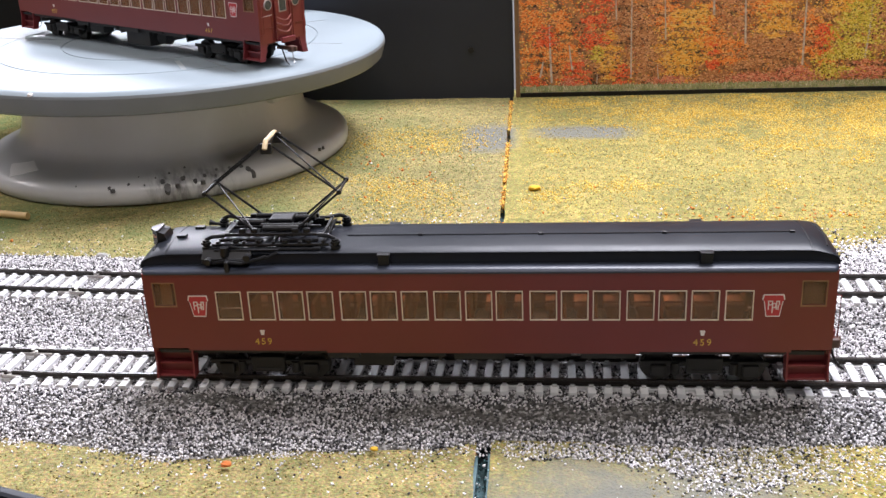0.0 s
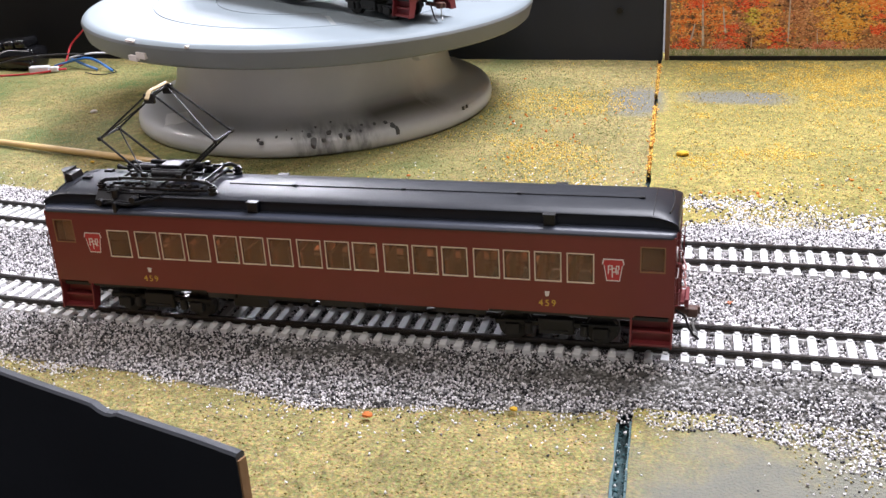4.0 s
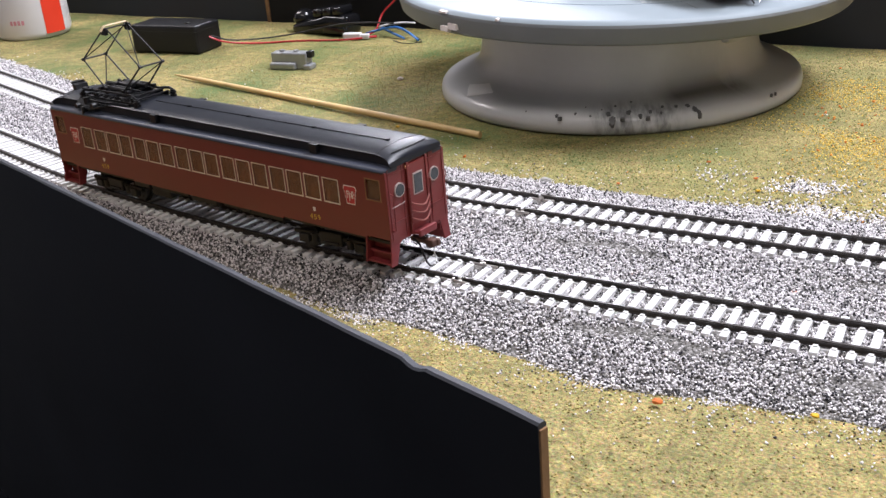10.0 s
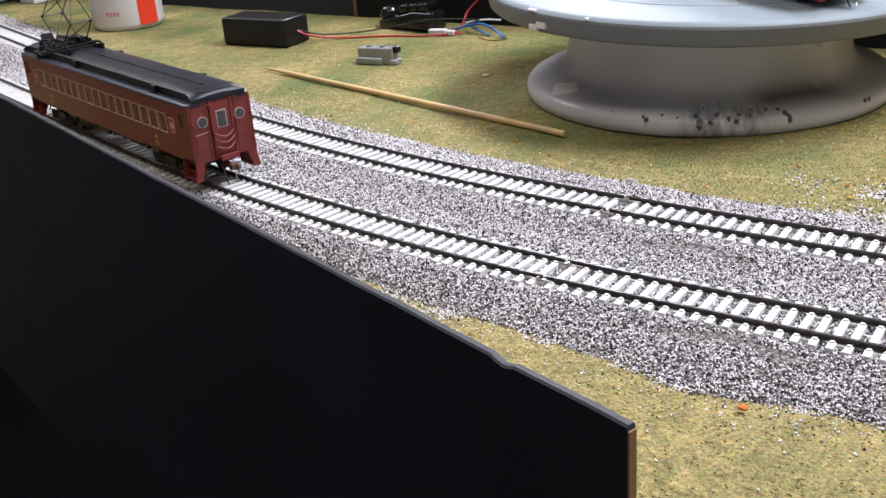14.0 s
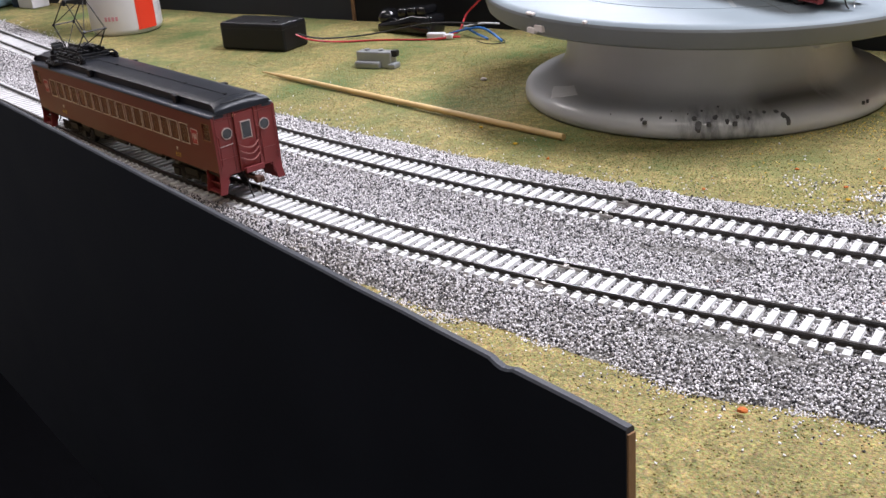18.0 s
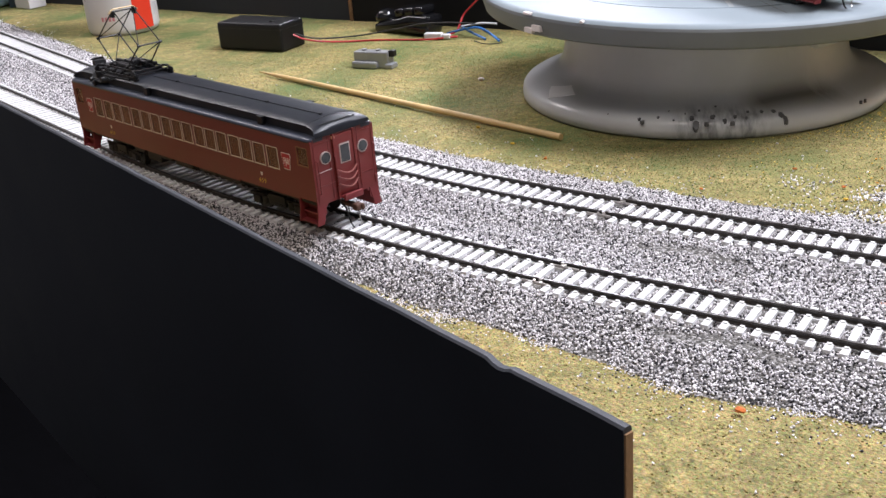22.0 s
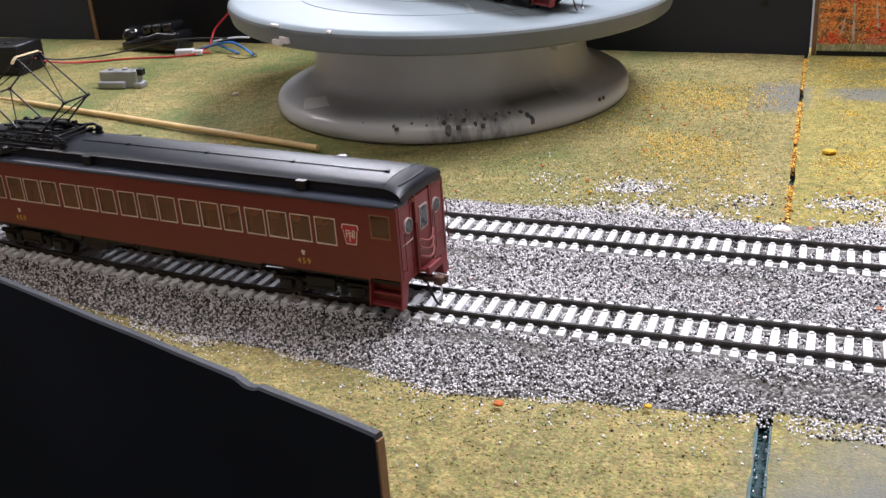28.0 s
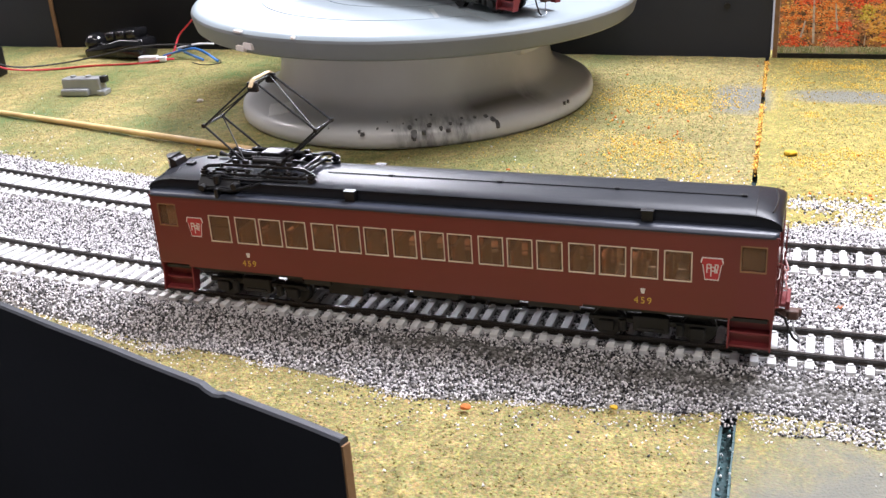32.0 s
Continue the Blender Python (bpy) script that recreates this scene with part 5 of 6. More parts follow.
    part("cut_out_switch", mbox(cx - 15.4, cx - 13.8, -18.2, -15.0, 43.4, 47.4, 0.4), M_BLACK, p)
    part("switch_lever", mtube([(cx - 14.5, -17.0, 47.0), (cx - 10, -16.6, 46.2), (cx - 4, -15.8, 47.6), (cx - 1.6, -15.0, 48.2)], 0.55), M_BLACK, p)
    part("horn", mtube([(cx - 22, 9.0, 50.6), (cx - 26, 9.6, 50.8), (cx - 28, 9.8, 51.2)], [0.5, 0.6, 1.1], 10), M_BLACK, p)
    for y in (-13.2, 12.4):
        part("hold_down_bar", mtube([(cx - 22, y * 0.9, 49.6), (cx - 14, y * 0.9, 50.4), (cx - 10, y * 0.9, 49.4), (cx + 16, y * 0.9, 49.5)], 0.5), M_BLACK, p)
    part("running_board", mbox(cx - 20, cx + 2, -13.0, -9.8, 49.2, 49.7, 0.1), M_BLACK, p)
    part("lightning_arrester", cyl(1.5 * MM, 3 * MM, Matrix.Translation(((cx - 16) * MM, -13.6 * MM, 49.4 * MM)), 12), M_BLACK, p)
    part("cable_loop", mtube([(cx - 20, -15.5, 46.0), (cx - 14, -16, 47.2), (cx - 8, -15.8, 46.6), (cx - 2, -15.0, 47.4), (cx + 2, -13.6, 49.0)], 0.5), M_BLACK, p)
    eL, eR, ez, ew, top, tw = -91.2, -45.6, 67.4, 6.5, 84.6, 6.0
    for x, b in ((eL, cx - 7), (eR, cx + 7)):
        for y in (-1, 1):
            part("lower_arm", mtube([(b, y * 7.2, 54.2), (x, y * ew, ez)], 0.42), M_BLACK, p)
            part("upper_arm", mtube([(x, y * ew, ez), (cx + (1.2 if x > cx else -1.2), y * tw, top - 0.8)], 0.36), M_BLACK, p)
        part("elbow_shaft", mtube([(x, -ew - 0.8, ez), (x, ew + 0.8, ez)], 0.42), M_BLACK, p)
        for y in (-1, 1):
            part("knuckle", cyl(0.8 * MM, 1.4 * MM, pose(x * MM, y * ew * MM, ez * MM, 90), 10), M_BLACK, p)
        part("brace", mtube([(b, -7.2, 54.2), (x, ew, ez)], 0.28), M_BLACK, p)
        part("brace", mtube([(x, -ew, ez), (cx, tw, top - 1)], 0.26), M_BLACK, p)
    for y in (-1, 1):
        part("shoe_bracket", mbox(cx - 2.0, cx + 2.0, y * 6.6 - 0.8, y * 6.6 + 0.8, top - 3.8, top - 0.2, 0.4), M_BLACK, p)
    part("head_shaft", mtube([(cx, -7.6, top - 0.9), (cx, 7.6, top - 0.9)], 0.4), M_BLACK, p)
    n = 12
    pts = [(cx, -8.6 + 17.2 * k / n, top + 0.5 - 2.2 * max(0, abs(-1 + 2 * k / n) - 0.72) / 0.28) for k in range(n + 1)]
    bm = mtube(pts, 0.45, 8)
    bm.transform(Matrix.Translation((cx * MM, 0, 0)) @ Matrix.Diagonal((2.0, 1, 1, 1)) @ Matrix.Translation((-cx * MM, 0, 0)))
    part("contact_shoe", bm, M_BRASS, p, "pale worn contact strip")


M_DARKGLASS = mat("dark_glass", (0.05, 0.055, 0.06), 0.12, vary=0.2, scale=300)
M_AMBER = mat("amber_number", (0.62, 0.32, 0.2), 0.5, vary=0.05)
M_CHAIN = mat("dull_red_chain", (0.26, 0.085, 0.075), 0.45, vary=0.1, scale=300)
M_PALE = mat("dusty_pink_frame", (0.42, 0.34, 0.32), 0.5, vary=0.1, scale=300)
M_MIXED = grains("joint_foam", [(0.0, (0.1, 0.06, 0.02)), (0.25, (0.4, 0.15, 0.03)), (0.6, (0.68, 0.34, 0.05)), (1.0, (0.78, 0.58, 0.14))])
M_WHEEL = mat("blackened_wheel", (0.03, 0.028, 0.026), 0.4, 0.4, scale=200)

moving_car, moving_trucks = passenger_car("459", True, "tuscan red electric passenger car with black roof and raised pantograph")
parked_car, _ = passenger_car("457", False, "tuscan red passenger car standing on the grey turntable")
parked_car.matrix_world = pose(-0.1827, 0.3141, 0.0700, 0, 1.34, 0) @ pose(0.002, -0.0155, 0, 0, 0, -30.0)


# ---- the modelling turntable ----
TTX, TTY, TT_TOP = -0.188, 0.314, 0.070


def tilted(a=0.0):
    """The disc sits a little askew on its spindle."""
    return pose(0.0053, 0, TT_TOP, 0, 1.34, 0) @ pose(0, 0, -TT_TOP, 0, 0, a)


def turntable():
    t = thing("modelling_turntable", pose(TTX, TTY, 0), label="grey plastic modelling turntable with a pale stained base", category="turntable")
    R = 0.1428
    rim = [(0.02, TT_TOP - 0.0135), (R - 0.009, TT_TOP - 0.0135), (R - 0.0042, TT_TOP - 0.0135), (R - 0.0026, TT_TOP - 0.0122), (R - 0.0006, TT_TOP - 0.0052), (R - 0.0004, TT_TOP - 0.0036), (R - 0.001, TT_TOP - 0.0022)]
    disc = smooth(part("disc_rim", lathe(rim, 128), M_RIM, t), 30)
    disc.matrix_local = tilted()
    top = [(R - 0.001, TT_TOP - 0.0022), (R - 0.002, TT_TOP - 0.0011), (R - 0.0035, TT_TOP - 0.0003), (R - 0.0055, TT_TOP), (0.0996, TT_TOP), (0.0993, TT_TOP - 0.0005), (0.0985, TT_TOP - 0.0005), (0.0982, TT_TOP), (0.0606, TT_TOP), (0.0603, TT_TOP - 0.0005), (0.0595, TT_TOP - 0.0005), (0.0592, TT_TOP), (0.0256, TT_TOP), (0.0253, TT_TOP - 0.0004), (0.0247, TT_TOP - 0.0004), (0.0244, TT_TOP), (0.001, TT_TOP)]
    smooth(part("disc_top", lathe(top, 128), M_DISC, t, "pale blue-grey disc with scribed rings"), 25).matrix_local = tilted()
    for a in (-50, -5, 40, 85, 130, 175):
        o = part("scribed_line", box(0.03, 0.12, -0.0003, 0.0003, TT_TOP - 0.0002, TT_TOP + 0.0001), M_RIM, t)
        o.matrix_local = tilted(a)
    o = part("paint_streak", box(0.07, 0.0975, -0.0014, 0.0014, TT_TOP, TT_TOP + 0.00015, 0.00006), M_STREAK, t, "pale scraped streak")
    o.matrix_local = tilted(-62)
    base = [(0.109, 0.0), (0.1135, 0.0004), (0.1152, 0.002), (0.1155, 0.0055), (0.115, 0.0085), (0.1135, 0.0105), (0.1105, 0.0122), (0.105, 0.0142), (0.099, 0.016), (0.0945, 0.0178), (0.0915, 0.0203), (0.0893, 0.0245), (0.0878, 0.031), (0.0862, 0.04), (0.0845, 0.05), (0.0835, TT_TOP - 0.0125)]
    foot = Matrix.Translation((0.0045, -0.005, 0))
    smooth(part("base", lathe(base, 128), M_BASE, t, "pale grey flared plastic base with dark drips"), 60).matrix_local = foot
    tab = box(-0.011, 0.011, -0.007, 0.005, 0, 0.017, 0.0045)
    o = part("drip_lump", tab, M_BASE, t)
    o.matrix_local = pose(0.0855, -0.0325, 0.0375, 0, 0, 67)
    # glints on the disc rim, set in as small white flecks
    for a, z, w, h in ((-110.3, TT_TOP - 0.0085, 0.007, 0.0035), (-113.5, TT_TOP - 0.0012, 0.006, 0.0014), (-97, TT_TOP - 0.0012, 0.002, 0.0014), (-113.0, TT_TOP - 0.0105, 0.007, 0.003)):
        o = part("paint_chip", box(R - 0.0022, R + 0.0003, -w / 2, w / 2, z - h / 2, z + h / 2, 0.0003), M_WHITE, t, "white fleck set in for a glint on the rim")
        o.matrix_local = tilted(a)

    def surf(r):
        for (r0, z0), (r1, z1) in zip(base[4:], base[5:]):
            if r1 <= r <= r0:
                return z0 + (z1 - z0) * (r0 - r) / (r0 - r1)
        return 0.0105
    # bright highlight on the flange, laid on as a white patch
    for a0, a1, r0, r1, skew in ((-127.5, -119.5, 0.1035, 0.112, 7),):
        bm = bmesh.new()
        grid = []
        for i in range(9):
            u = i / 8
            row = []
            for j in range(6):
                v = j / 5
                a = radians(a0 + (a1 - a0) * u + skew * (v - 0.5) + 1.1 * (1 - u) * wobble(u * 4, v * 4, 1, a0))
                r = r0 - 0.0075 * u + (r1 - r0) * v * (1 - 0.3 * u) + 0.0004 * wobble(u * 5, v * 3, 1, a1)
                row.append(bm.verts.new((r * math.cos(a), r * math.sin(a), surf(r) + 0.0004)))
            grid.append(row)
        for p, q in zip(grid, grid[1:]):
            for k in range(5):
                bm.faces.new((p[k], p[k + 1], q[k + 1], q[k]))
        ext = bmesh.ops.extrude_face_region(bm, geom=bm.faces[:])
        bmesh.ops.translate(bm, verts=[g for g in ext["geom"] if isinstance(g, bmesh.types.BMVert)], vec=(0, 0, -0.0015))
        bmesh.ops.recalc_face_normals(bm, faces=bm.faces[:])
        part("paint_smear", bm, M_HIGHLIGHT, t, "bright highlight laid on as a white patch").matrix_local = foot
    rng = random.Random(8)
    spots = [(-86.8, 0.119, 1.5), (-85.5, 0.1215, 1.9), (-81.5, 0.117, 1.3), (-77, 0.1185, 0.9), (-72, 0.117, 2.4), (-70.8, 0.1205, 3.2), (-70, 0.110, 1.2), (-68, 0.1215, 2.4), (-66.2, 0.116, 2.6), (-65, 0.106, 1.0), (-63, 0.119, 2.0), (-61, 0.1215, 2.2), (-60, 0.1165, 1.8), (-57, 0.118, 1.2), (-56, 0.113, 1.4), (-52, 0.114, 1.6), (-48.5, 0.1145, 2.2), (-47, 0.118, 2.6), (-46.2, 0.1205, 2.2), (-20, 0.1215, 1.2), (-18, 0.1215, 1.2), (-97, 0.118, 0.7), (-74, 0.113, 0.7), (-79, 0.111, 0.6)]
    for a, r, s in spots:
        bm = bmesh.new()
        n = 12
        r *= 0.95
        z = surf(r)
        slope = (surf(r - 0.002) - z) / 0.002
        ring = []
        for k in range(n):
            q = 2 * math.pi * k / n
            d = s * MM * (0.75 + 0.4 * rng.random())
            u, v = d * 0.62 * math.cos(q), d * 0.95 * math.sin(q)
            rr = r - v * 0.7
            ring.append(bm.verts.new((rr, u, z + v * 0.7 * slope + 0.0004)))
        bm.faces.new(ring)
        ext = bmesh.ops.extrude_face_region(bm, geom=bm.faces[:])
        bmesh.ops.translate(bm, verts=[g for g in ext["geom"] if isinstance(g, bmesh.types.BMVert)], vec=(0, 0, -0.002))
        bmesh.ops.recalc_face_normals(bm, faces=bm.faces[:])
        o = part("paint_drip", bm, M_STAIN, t, "dark paint drip")
        o.matrix_local = foot @ pose(0, 0, 0, 0, 0, a)


turntable()


# ---- things lying on the turf ----
def stick():
    a, b = Vector((-0.513, 0.2432, 0.0026)), Vector((-0.2155, 0.1745, 0.0026))
    pts = [a.lerp(b, k) for k in (0, 0.03, 0.07, 0.12, 0.3, 0.5, 0.7, 0.9, 1)]
    o = thing("bamboo_skewer", label="pale bamboo skewer with a sharpened tip on the turf", category="skewer")
    smooth(part("shaft", tube(pts, [0.0003, 0.0008, 0.0013, 0.0017, 0.0018, 0.0019, 0.002, 0.002, 0.002], 10), M_WOODSTICK, o), 50)


stick()


def battery_box():
    o = thing("battery_box", pose(-0.583, 0.3235, 0, 0, 0, 4), label="black plastic battery box with a small switch", category="battery box")
    part("case", box(-0.0345, 0.0345, -0.0165, 0.0165, 0, 0.0235, 0.0022), M_BLACK, o)
    part("lid_line", box(-0.0347, 0.0347, -0.0167, 0.0167, 0.0185, 0.0188, 0.0001), M_TRUCK, o)
    part("switch", box(0.017, 0.021, -0.008, -0.004, 0.023, 0.0247, 0.0005), M_TRUCK, o)


battery_box()


def silver_part():
    o = thing("model_casting", pose(-0.437, 0.291, 0, 0, 0, 8), label="small silver-grey model part with a black end", category="model part")
    bm = box(-0.0155, 0.0145, -0.004, 0.006, 0.0, 0.0125, 0.001)
    bm = box(-0.016, 0.006, -0.0075, -0.003, 0.0, 0.0055, 0.0015, bm)
    bm = box(0.012, 0.0185, -0.006, 0.004, 0.0, 0.004, 0.001, bm)
    part("casting", bm, M_SILVER, o)
    part("end_cap", box(0.0135, 0.0185, -0.002, 0.004, 0.0085, 0.0135, 0.001), M_BLACK, o)
    for x in (-0.008, 0.004):
        part("rivet", cyl(0.002, 0.002, Matrix.Translation((x, 0.001, 0.0128)), 12), M_SILVER, o)


silver_part()


def gadget():
    o = thing("throttle_controller", pose(-0.485, 0.404, 0, 0, 0, -4), label="glossy black handheld controller lying before the backdrop", category="controller")
    bm = box(-0.031, 0.031, -0.011, 0.013, 0, 0.017, 0.005)
    bmesh.ops.subdivide_edges(bm, edges=bm.edges[:], cuts=2, use_grid_fill=True)
    for v in bm.verts:
        v.co.z *= 1 - 0.5 * max(0, (-v.co.x + 0.004) / 0.036)
        v.co.z += 0.0012 * math.sin(v.co.x * 260) * (v.co.z > 0.008)
    smooth(part("case", bm, M_GLOSS, o), 50)
    knob = bmesh.new()
    bmesh.ops.create_uvsphere(knob, u_segments=20, v_segments=12, radius=0.0085)
    smooth(part("knob", merge(None, knob, pose(-0.0255, 0.002, 0.0125) @ Matrix.Diagonal((1.1, 1.2, 0.9, 1))), M_GLOSS, o), 60)
    for k in range(3):
        key = box(-0.0046, 0.0046, -0.009, 0.01, -0.004, 0.0036, 0.0018)
        smooth(part("key", merge(None, key, pose(-0.003 + 0.0108 * k, 0.001, 0.0185 + 0.0012 * k, 0, -7, 0)), M_GLOSS, o), 50)
    part("clip", box(0.006, 0.03, -0.0125, -0.0095, 0.003, 0.009, 0.0012), M_GLOSS, o)


def far_corner():
    """Things at the far end of the turf, before the backdrop."""
    o = thing("plastic_tub", pose(-1.104, 0.405, 0, 0, 0, 6), label="pale blue plastic tub standing before the backdrop", category="tub")
    bm = box(-0.032, 0.032, -0.022, 0.022, 0.0004, 0.075, 0.004)
    for v in bm.verts:
        k = 1 + 1.4 * (v.co.z - 0.04)
        v.co.x *= k
        v.co.y *= k
    part("body", bm, M_TUB, o)
    part("rim", box(-0.037, 0.037, -0.0265, 0.0265, 0.071, 0.077, 0.002), M_TUB, o)
    p = thing("marker_pen", pose(-1.0585, 0.412, 0), label="dark blue marker pen standing on its end", category="pen")
    part("barrel", cyl(0.0052, 0.09, Matrix.Translation((0, 0, 0.045)), 18), M_PEN, p)
    part("cap", cyl(0.0058, 0.035, Matrix.Translation((0, 0, 0.1)), 18), M_BLACK, p)
    c = thing("cardboard_box", pose(-1.032, 0.416, 0, 0, 0, -4), label="small white carton standing before the backdrop", category="carton")
    part("carton", box(-0.0145, 0.0145, -0.011, 0.011, 0.0002, 0.06, 0.0006), M_CAN, c)
    part("flap", box(-0.0145, 0.0145, -0.0112, 0.0112, 0.06, 0.0606, 0.0002), M_CAN, c)


M_TUB = mat("pale_blue_plastic", (0.36, 0.52, 0.6), 0.4, vary=0.08, scale=40)
M_PEN = mat("dark_blue_plastic", (0.012, 0.03, 0.06), 0.35, vary=0.1, scale=60)
far_corner()
M_GLOSS = mat("gloss_black_plastic", (0.008, 0.008, 0.009), 0.12, vary=0.2, scale=100)
gadget()


def wire(pts, r, material, label):
    n = []
    P = [Vector(p) for p in pts]
    for i in range(len(P) - 1):
        p0, p1, p2, p3 = P[max(i - 1, 0)], P[i], P[i + 1], P[min(i + 2, len(P) - 1)]
        for k in range(6):
            t = k / 6
            n.append(0.5 * (2 * p1 + (p2 - p0) * t + (2 * p0 - 5 * p1 + 4 * p2 - p3) * t * t + (3 * p1 - p0 - 3 * p2 + p3) * t ** 3))
    n.append(P[-1])
    tagged(smooth(part("wire", tube(n, r, 6), material), 60), label, "wire", "loose wires")


wire([(-0.5495, 0.326, 0.012), (-0.54, 0.334, 0.006), (-0.523, 0.352, 0.0014), (-0.49, 0.3685, 0.0012), (-0.452, 0.379, 0.0012), (-0.436, 0.386, 0.002)], 0.0008, M_WRED, "thin red wire running from the battery box")
wire([(-0.5495, 0.329, 0.012), (-0.54, 0.345, 0.005), (-0.52, 0.37, 0.0024), (-0.49, 0.385, 0.006), (-0.46, 0.388, 0.012), (-0.435, 0.395, 0.013), (-0.41, 0.405, 0.011)], 0.0007, M_TRUCK, "thin black wire running from the battery box")
wire([(-0.442, 0.394, 0.002), (-0.432, 0.4, 0.005), (-0.43, 0.41, 0.017), (-0.42, 0.413, 0.027), (-0.40, 0.418, 0.046)], 0.0008, M_WRED, "thin red wire rising behind the turntable")
wire([(-0.44, 0.398, 0.003), (-0.424, 0.4, 0.007), (-0.41, 0.4, 0.009), (-0.397, 0.396, 0.006), (-0.384, 0.39, 0.0014)], 0.001, M_WBLUE, "blue wire bundle behind the turntable")
wire([(-0.432, 0.41, 0.006), (-0.415, 0.4, 0.004), (-0.40, 0.394, 0.0014)], 0.001, M_WBLUE, "blue wire bundle behind the turntable")
wire([(-0.43, 0.405, 0.008), (-0.41, 0.403, 0.012), (-0.395, 0.405, 0.012)], 0.0008, M_WWHITE, "pale wire in the bundle behind the turntable")
wire([(-0.405, 0.385, 0.0015), (-0.392, 0.378, 0.0015), (-0.382, 0.38, 0.0015), (-0.38, 0.388, 0.0015), (-0.388, 0.394, 0.003)], 0.0004, M_TRUCK, "looped thin wire on the turf")


def tag():
    o = thing("wire_connector", pose(-0.444, 0.3885, 0, 0, 0, 12), label="white plastic wire connector lying on the turf", category="connector")
    part("housing", box(-0.011, 0.005, -0.003, 0.003, 0.0003, 0.0055, 0.001), M_WWHITE, o)
    part("plug", box(0.005, 0.012, -0.0022, 0.0022, 0.0006, 0.0045, 0.0008), M_WWHITE, o)
    part("wire_end", tube([(0.012, 0, 0.002), (0.018, 0.001, 0.002)], 0.001, 6), M_WRED, o)


tag()


def can():
    o = thing("paint_can", pose(-0.786, 0.345, 0), label="white paint can with a red stripe and pink print", category="can")
    R = 0.0342
    prof = [(R - 0.004, 0), (R - 0.002, 0.0012), (R, 0.006), (R, 0.13), (R - 0.003, 0.136), (R - 0.012, 0.142)]
    smooth(part("body", lathe(prof, 48), M_CAN, o), 40)

    def band(a0, a1, z0, z1, r):
        n = 12
        vs, fs = [], []
        for k in range(n + 1):
            a = radians(a0 + (a1 - a0) * k / n)
            for z in (z0, z1):
                for q in (R - 0.001, r):
                    vs.append((q * math.cos(a), q * math.sin(a), z))
        for k in range(n):
            i = 4 * k
            fs += [(i + 1, i + 5, i + 7, i + 3), (i, i + 1, i + 5, i + 4), (i + 2, i + 3, i + 7, i + 6)]
        return vs, [], fs
    part("stripe", band(-22, 13, 0.0045, 0.129, R + 0.0003), M_CANRED, o, "red stripe")
    for k in range(4):
        part("print_bar", band(-74 + 6 * k, -70 + 6 * k, 0.015, 0.019, R + 0.0003), M_CANPINK, o)


can()


# ---- loose flock, leaves and stones on the turf ----
def clear(x, y):
    """Off the tracks, and not under the turntable's base."""
    f, b = track_y(FRONT, x), track_y(BACK, x)
    return ((y < f - 0.03) | (y > b + 0.03)) & ((x - TTX) ** 2 + (y - TTY) ** 2 > 0.121 ** 2) & (y < 0.43) & ((x > BX) | (y > board_y(x) + 0.006))


def scatter(name, n, x0, x1, y0, y1, prob, s0, s1, material, seed, label):
    rng = np.random.default_rng(seed)
    x, y = rng.uniform(x0, x1, n), rng.uniform(y0, y1, n)
    keep = clear(x, y) & (rng.random(n) < prob(x, y))
    x, y = x[keep], y[keep]
    s = rng.uniform(s0, s1, len(x))
    z = np.array([turf_z(float(a), float(b)) for a, b in zip(x, y)]) + s * 0.3
    tagged(grain_mesh(name, np.stack([x, y, z], 1), s, material, seed + 1, True), label, "ground cover", kind="stuff")


def bare(x, y):
    return (((x > 0.048) & (x < 0.097) & (y < -0.034)) | ((x > 0.04) & (x < 0.052))).astype(float)


scatter("olive_flock", 90000, -0.62, 0.32, -0.18, 0.43, lambda x, y: (1 - bare(x, y)) * 0.9, 0.0002, 0.0005, M_OLIVE, 21, "fine olive turf flock over the modules")
scatter("yellow_flock", 210000, 0.0, 0.42, 0.1, 0.43, lambda x, y: np.clip((x - 0.045) * 60, 0, 1) * np.clip((y - 0.13) * 14, 0.05, 1) * np.clip(0.2 + 0.42 * field(x, y, 60, 3) + 0.4 * field(x, y, 260, 7) + 0.2 * (y > 0.36), 0.04, 1) * (1 - 0.9 * np.exp(-((x - 0.088) / 0.04) ** 4 - ((y - 0.332) / 0.017) ** 4)) * (0.25 + 0.75 * np.clip((x - 0.06) * 12 + (y > 0.2), 0, 1)), 0.0002, 0.0006, M_YELLOW, 23, "yellow autumn leaf flock over the module")
scatter("yellow_flock", 40000, -0.12, 0.05, 0.11, 0.43, lambda x, y: np.exp(-((x + 0.02) / 0.05) ** 2 - ((y - 0.27) / 0.09) ** 2) * np.clip(0.35 + 0.9 * field(x, y, 70, 4), 0.02, 1), 0.0002, 0.0006, M_YELLOW, 25, "yellow autumn leaf flock near the joint")
scatter("orange_flock", 12000, -0.15, 0.40, 0.1, 0.43, lambda x, y: np.clip(0.2 * np.exp(-((x + 0.03) / 0.03) ** 2 - ((y - 0.27) / 0.06) ** 2) + 0.55 * np.exp(-((y - 0.168 - 0.1 * (x - 0.08)) / 0.011) ** 2) * np.clip((x - 0.06) * 60, 0, 1) * np.clip(0.5 + field(x, y, 120, 16), 0, 1) + 0.003, 0, 1), 0.0003, 0.001, M_ORANGE, 27, "orange leaf flock near the joint")
scatter("orange_flock", 24, -0.4, 0.3, -0.14, 0.2, lambda x, y: 0.8 + 0 * x, 0.0006, 0.0014, M_ORANGE, 29, "single orange foam leaves on the turf")
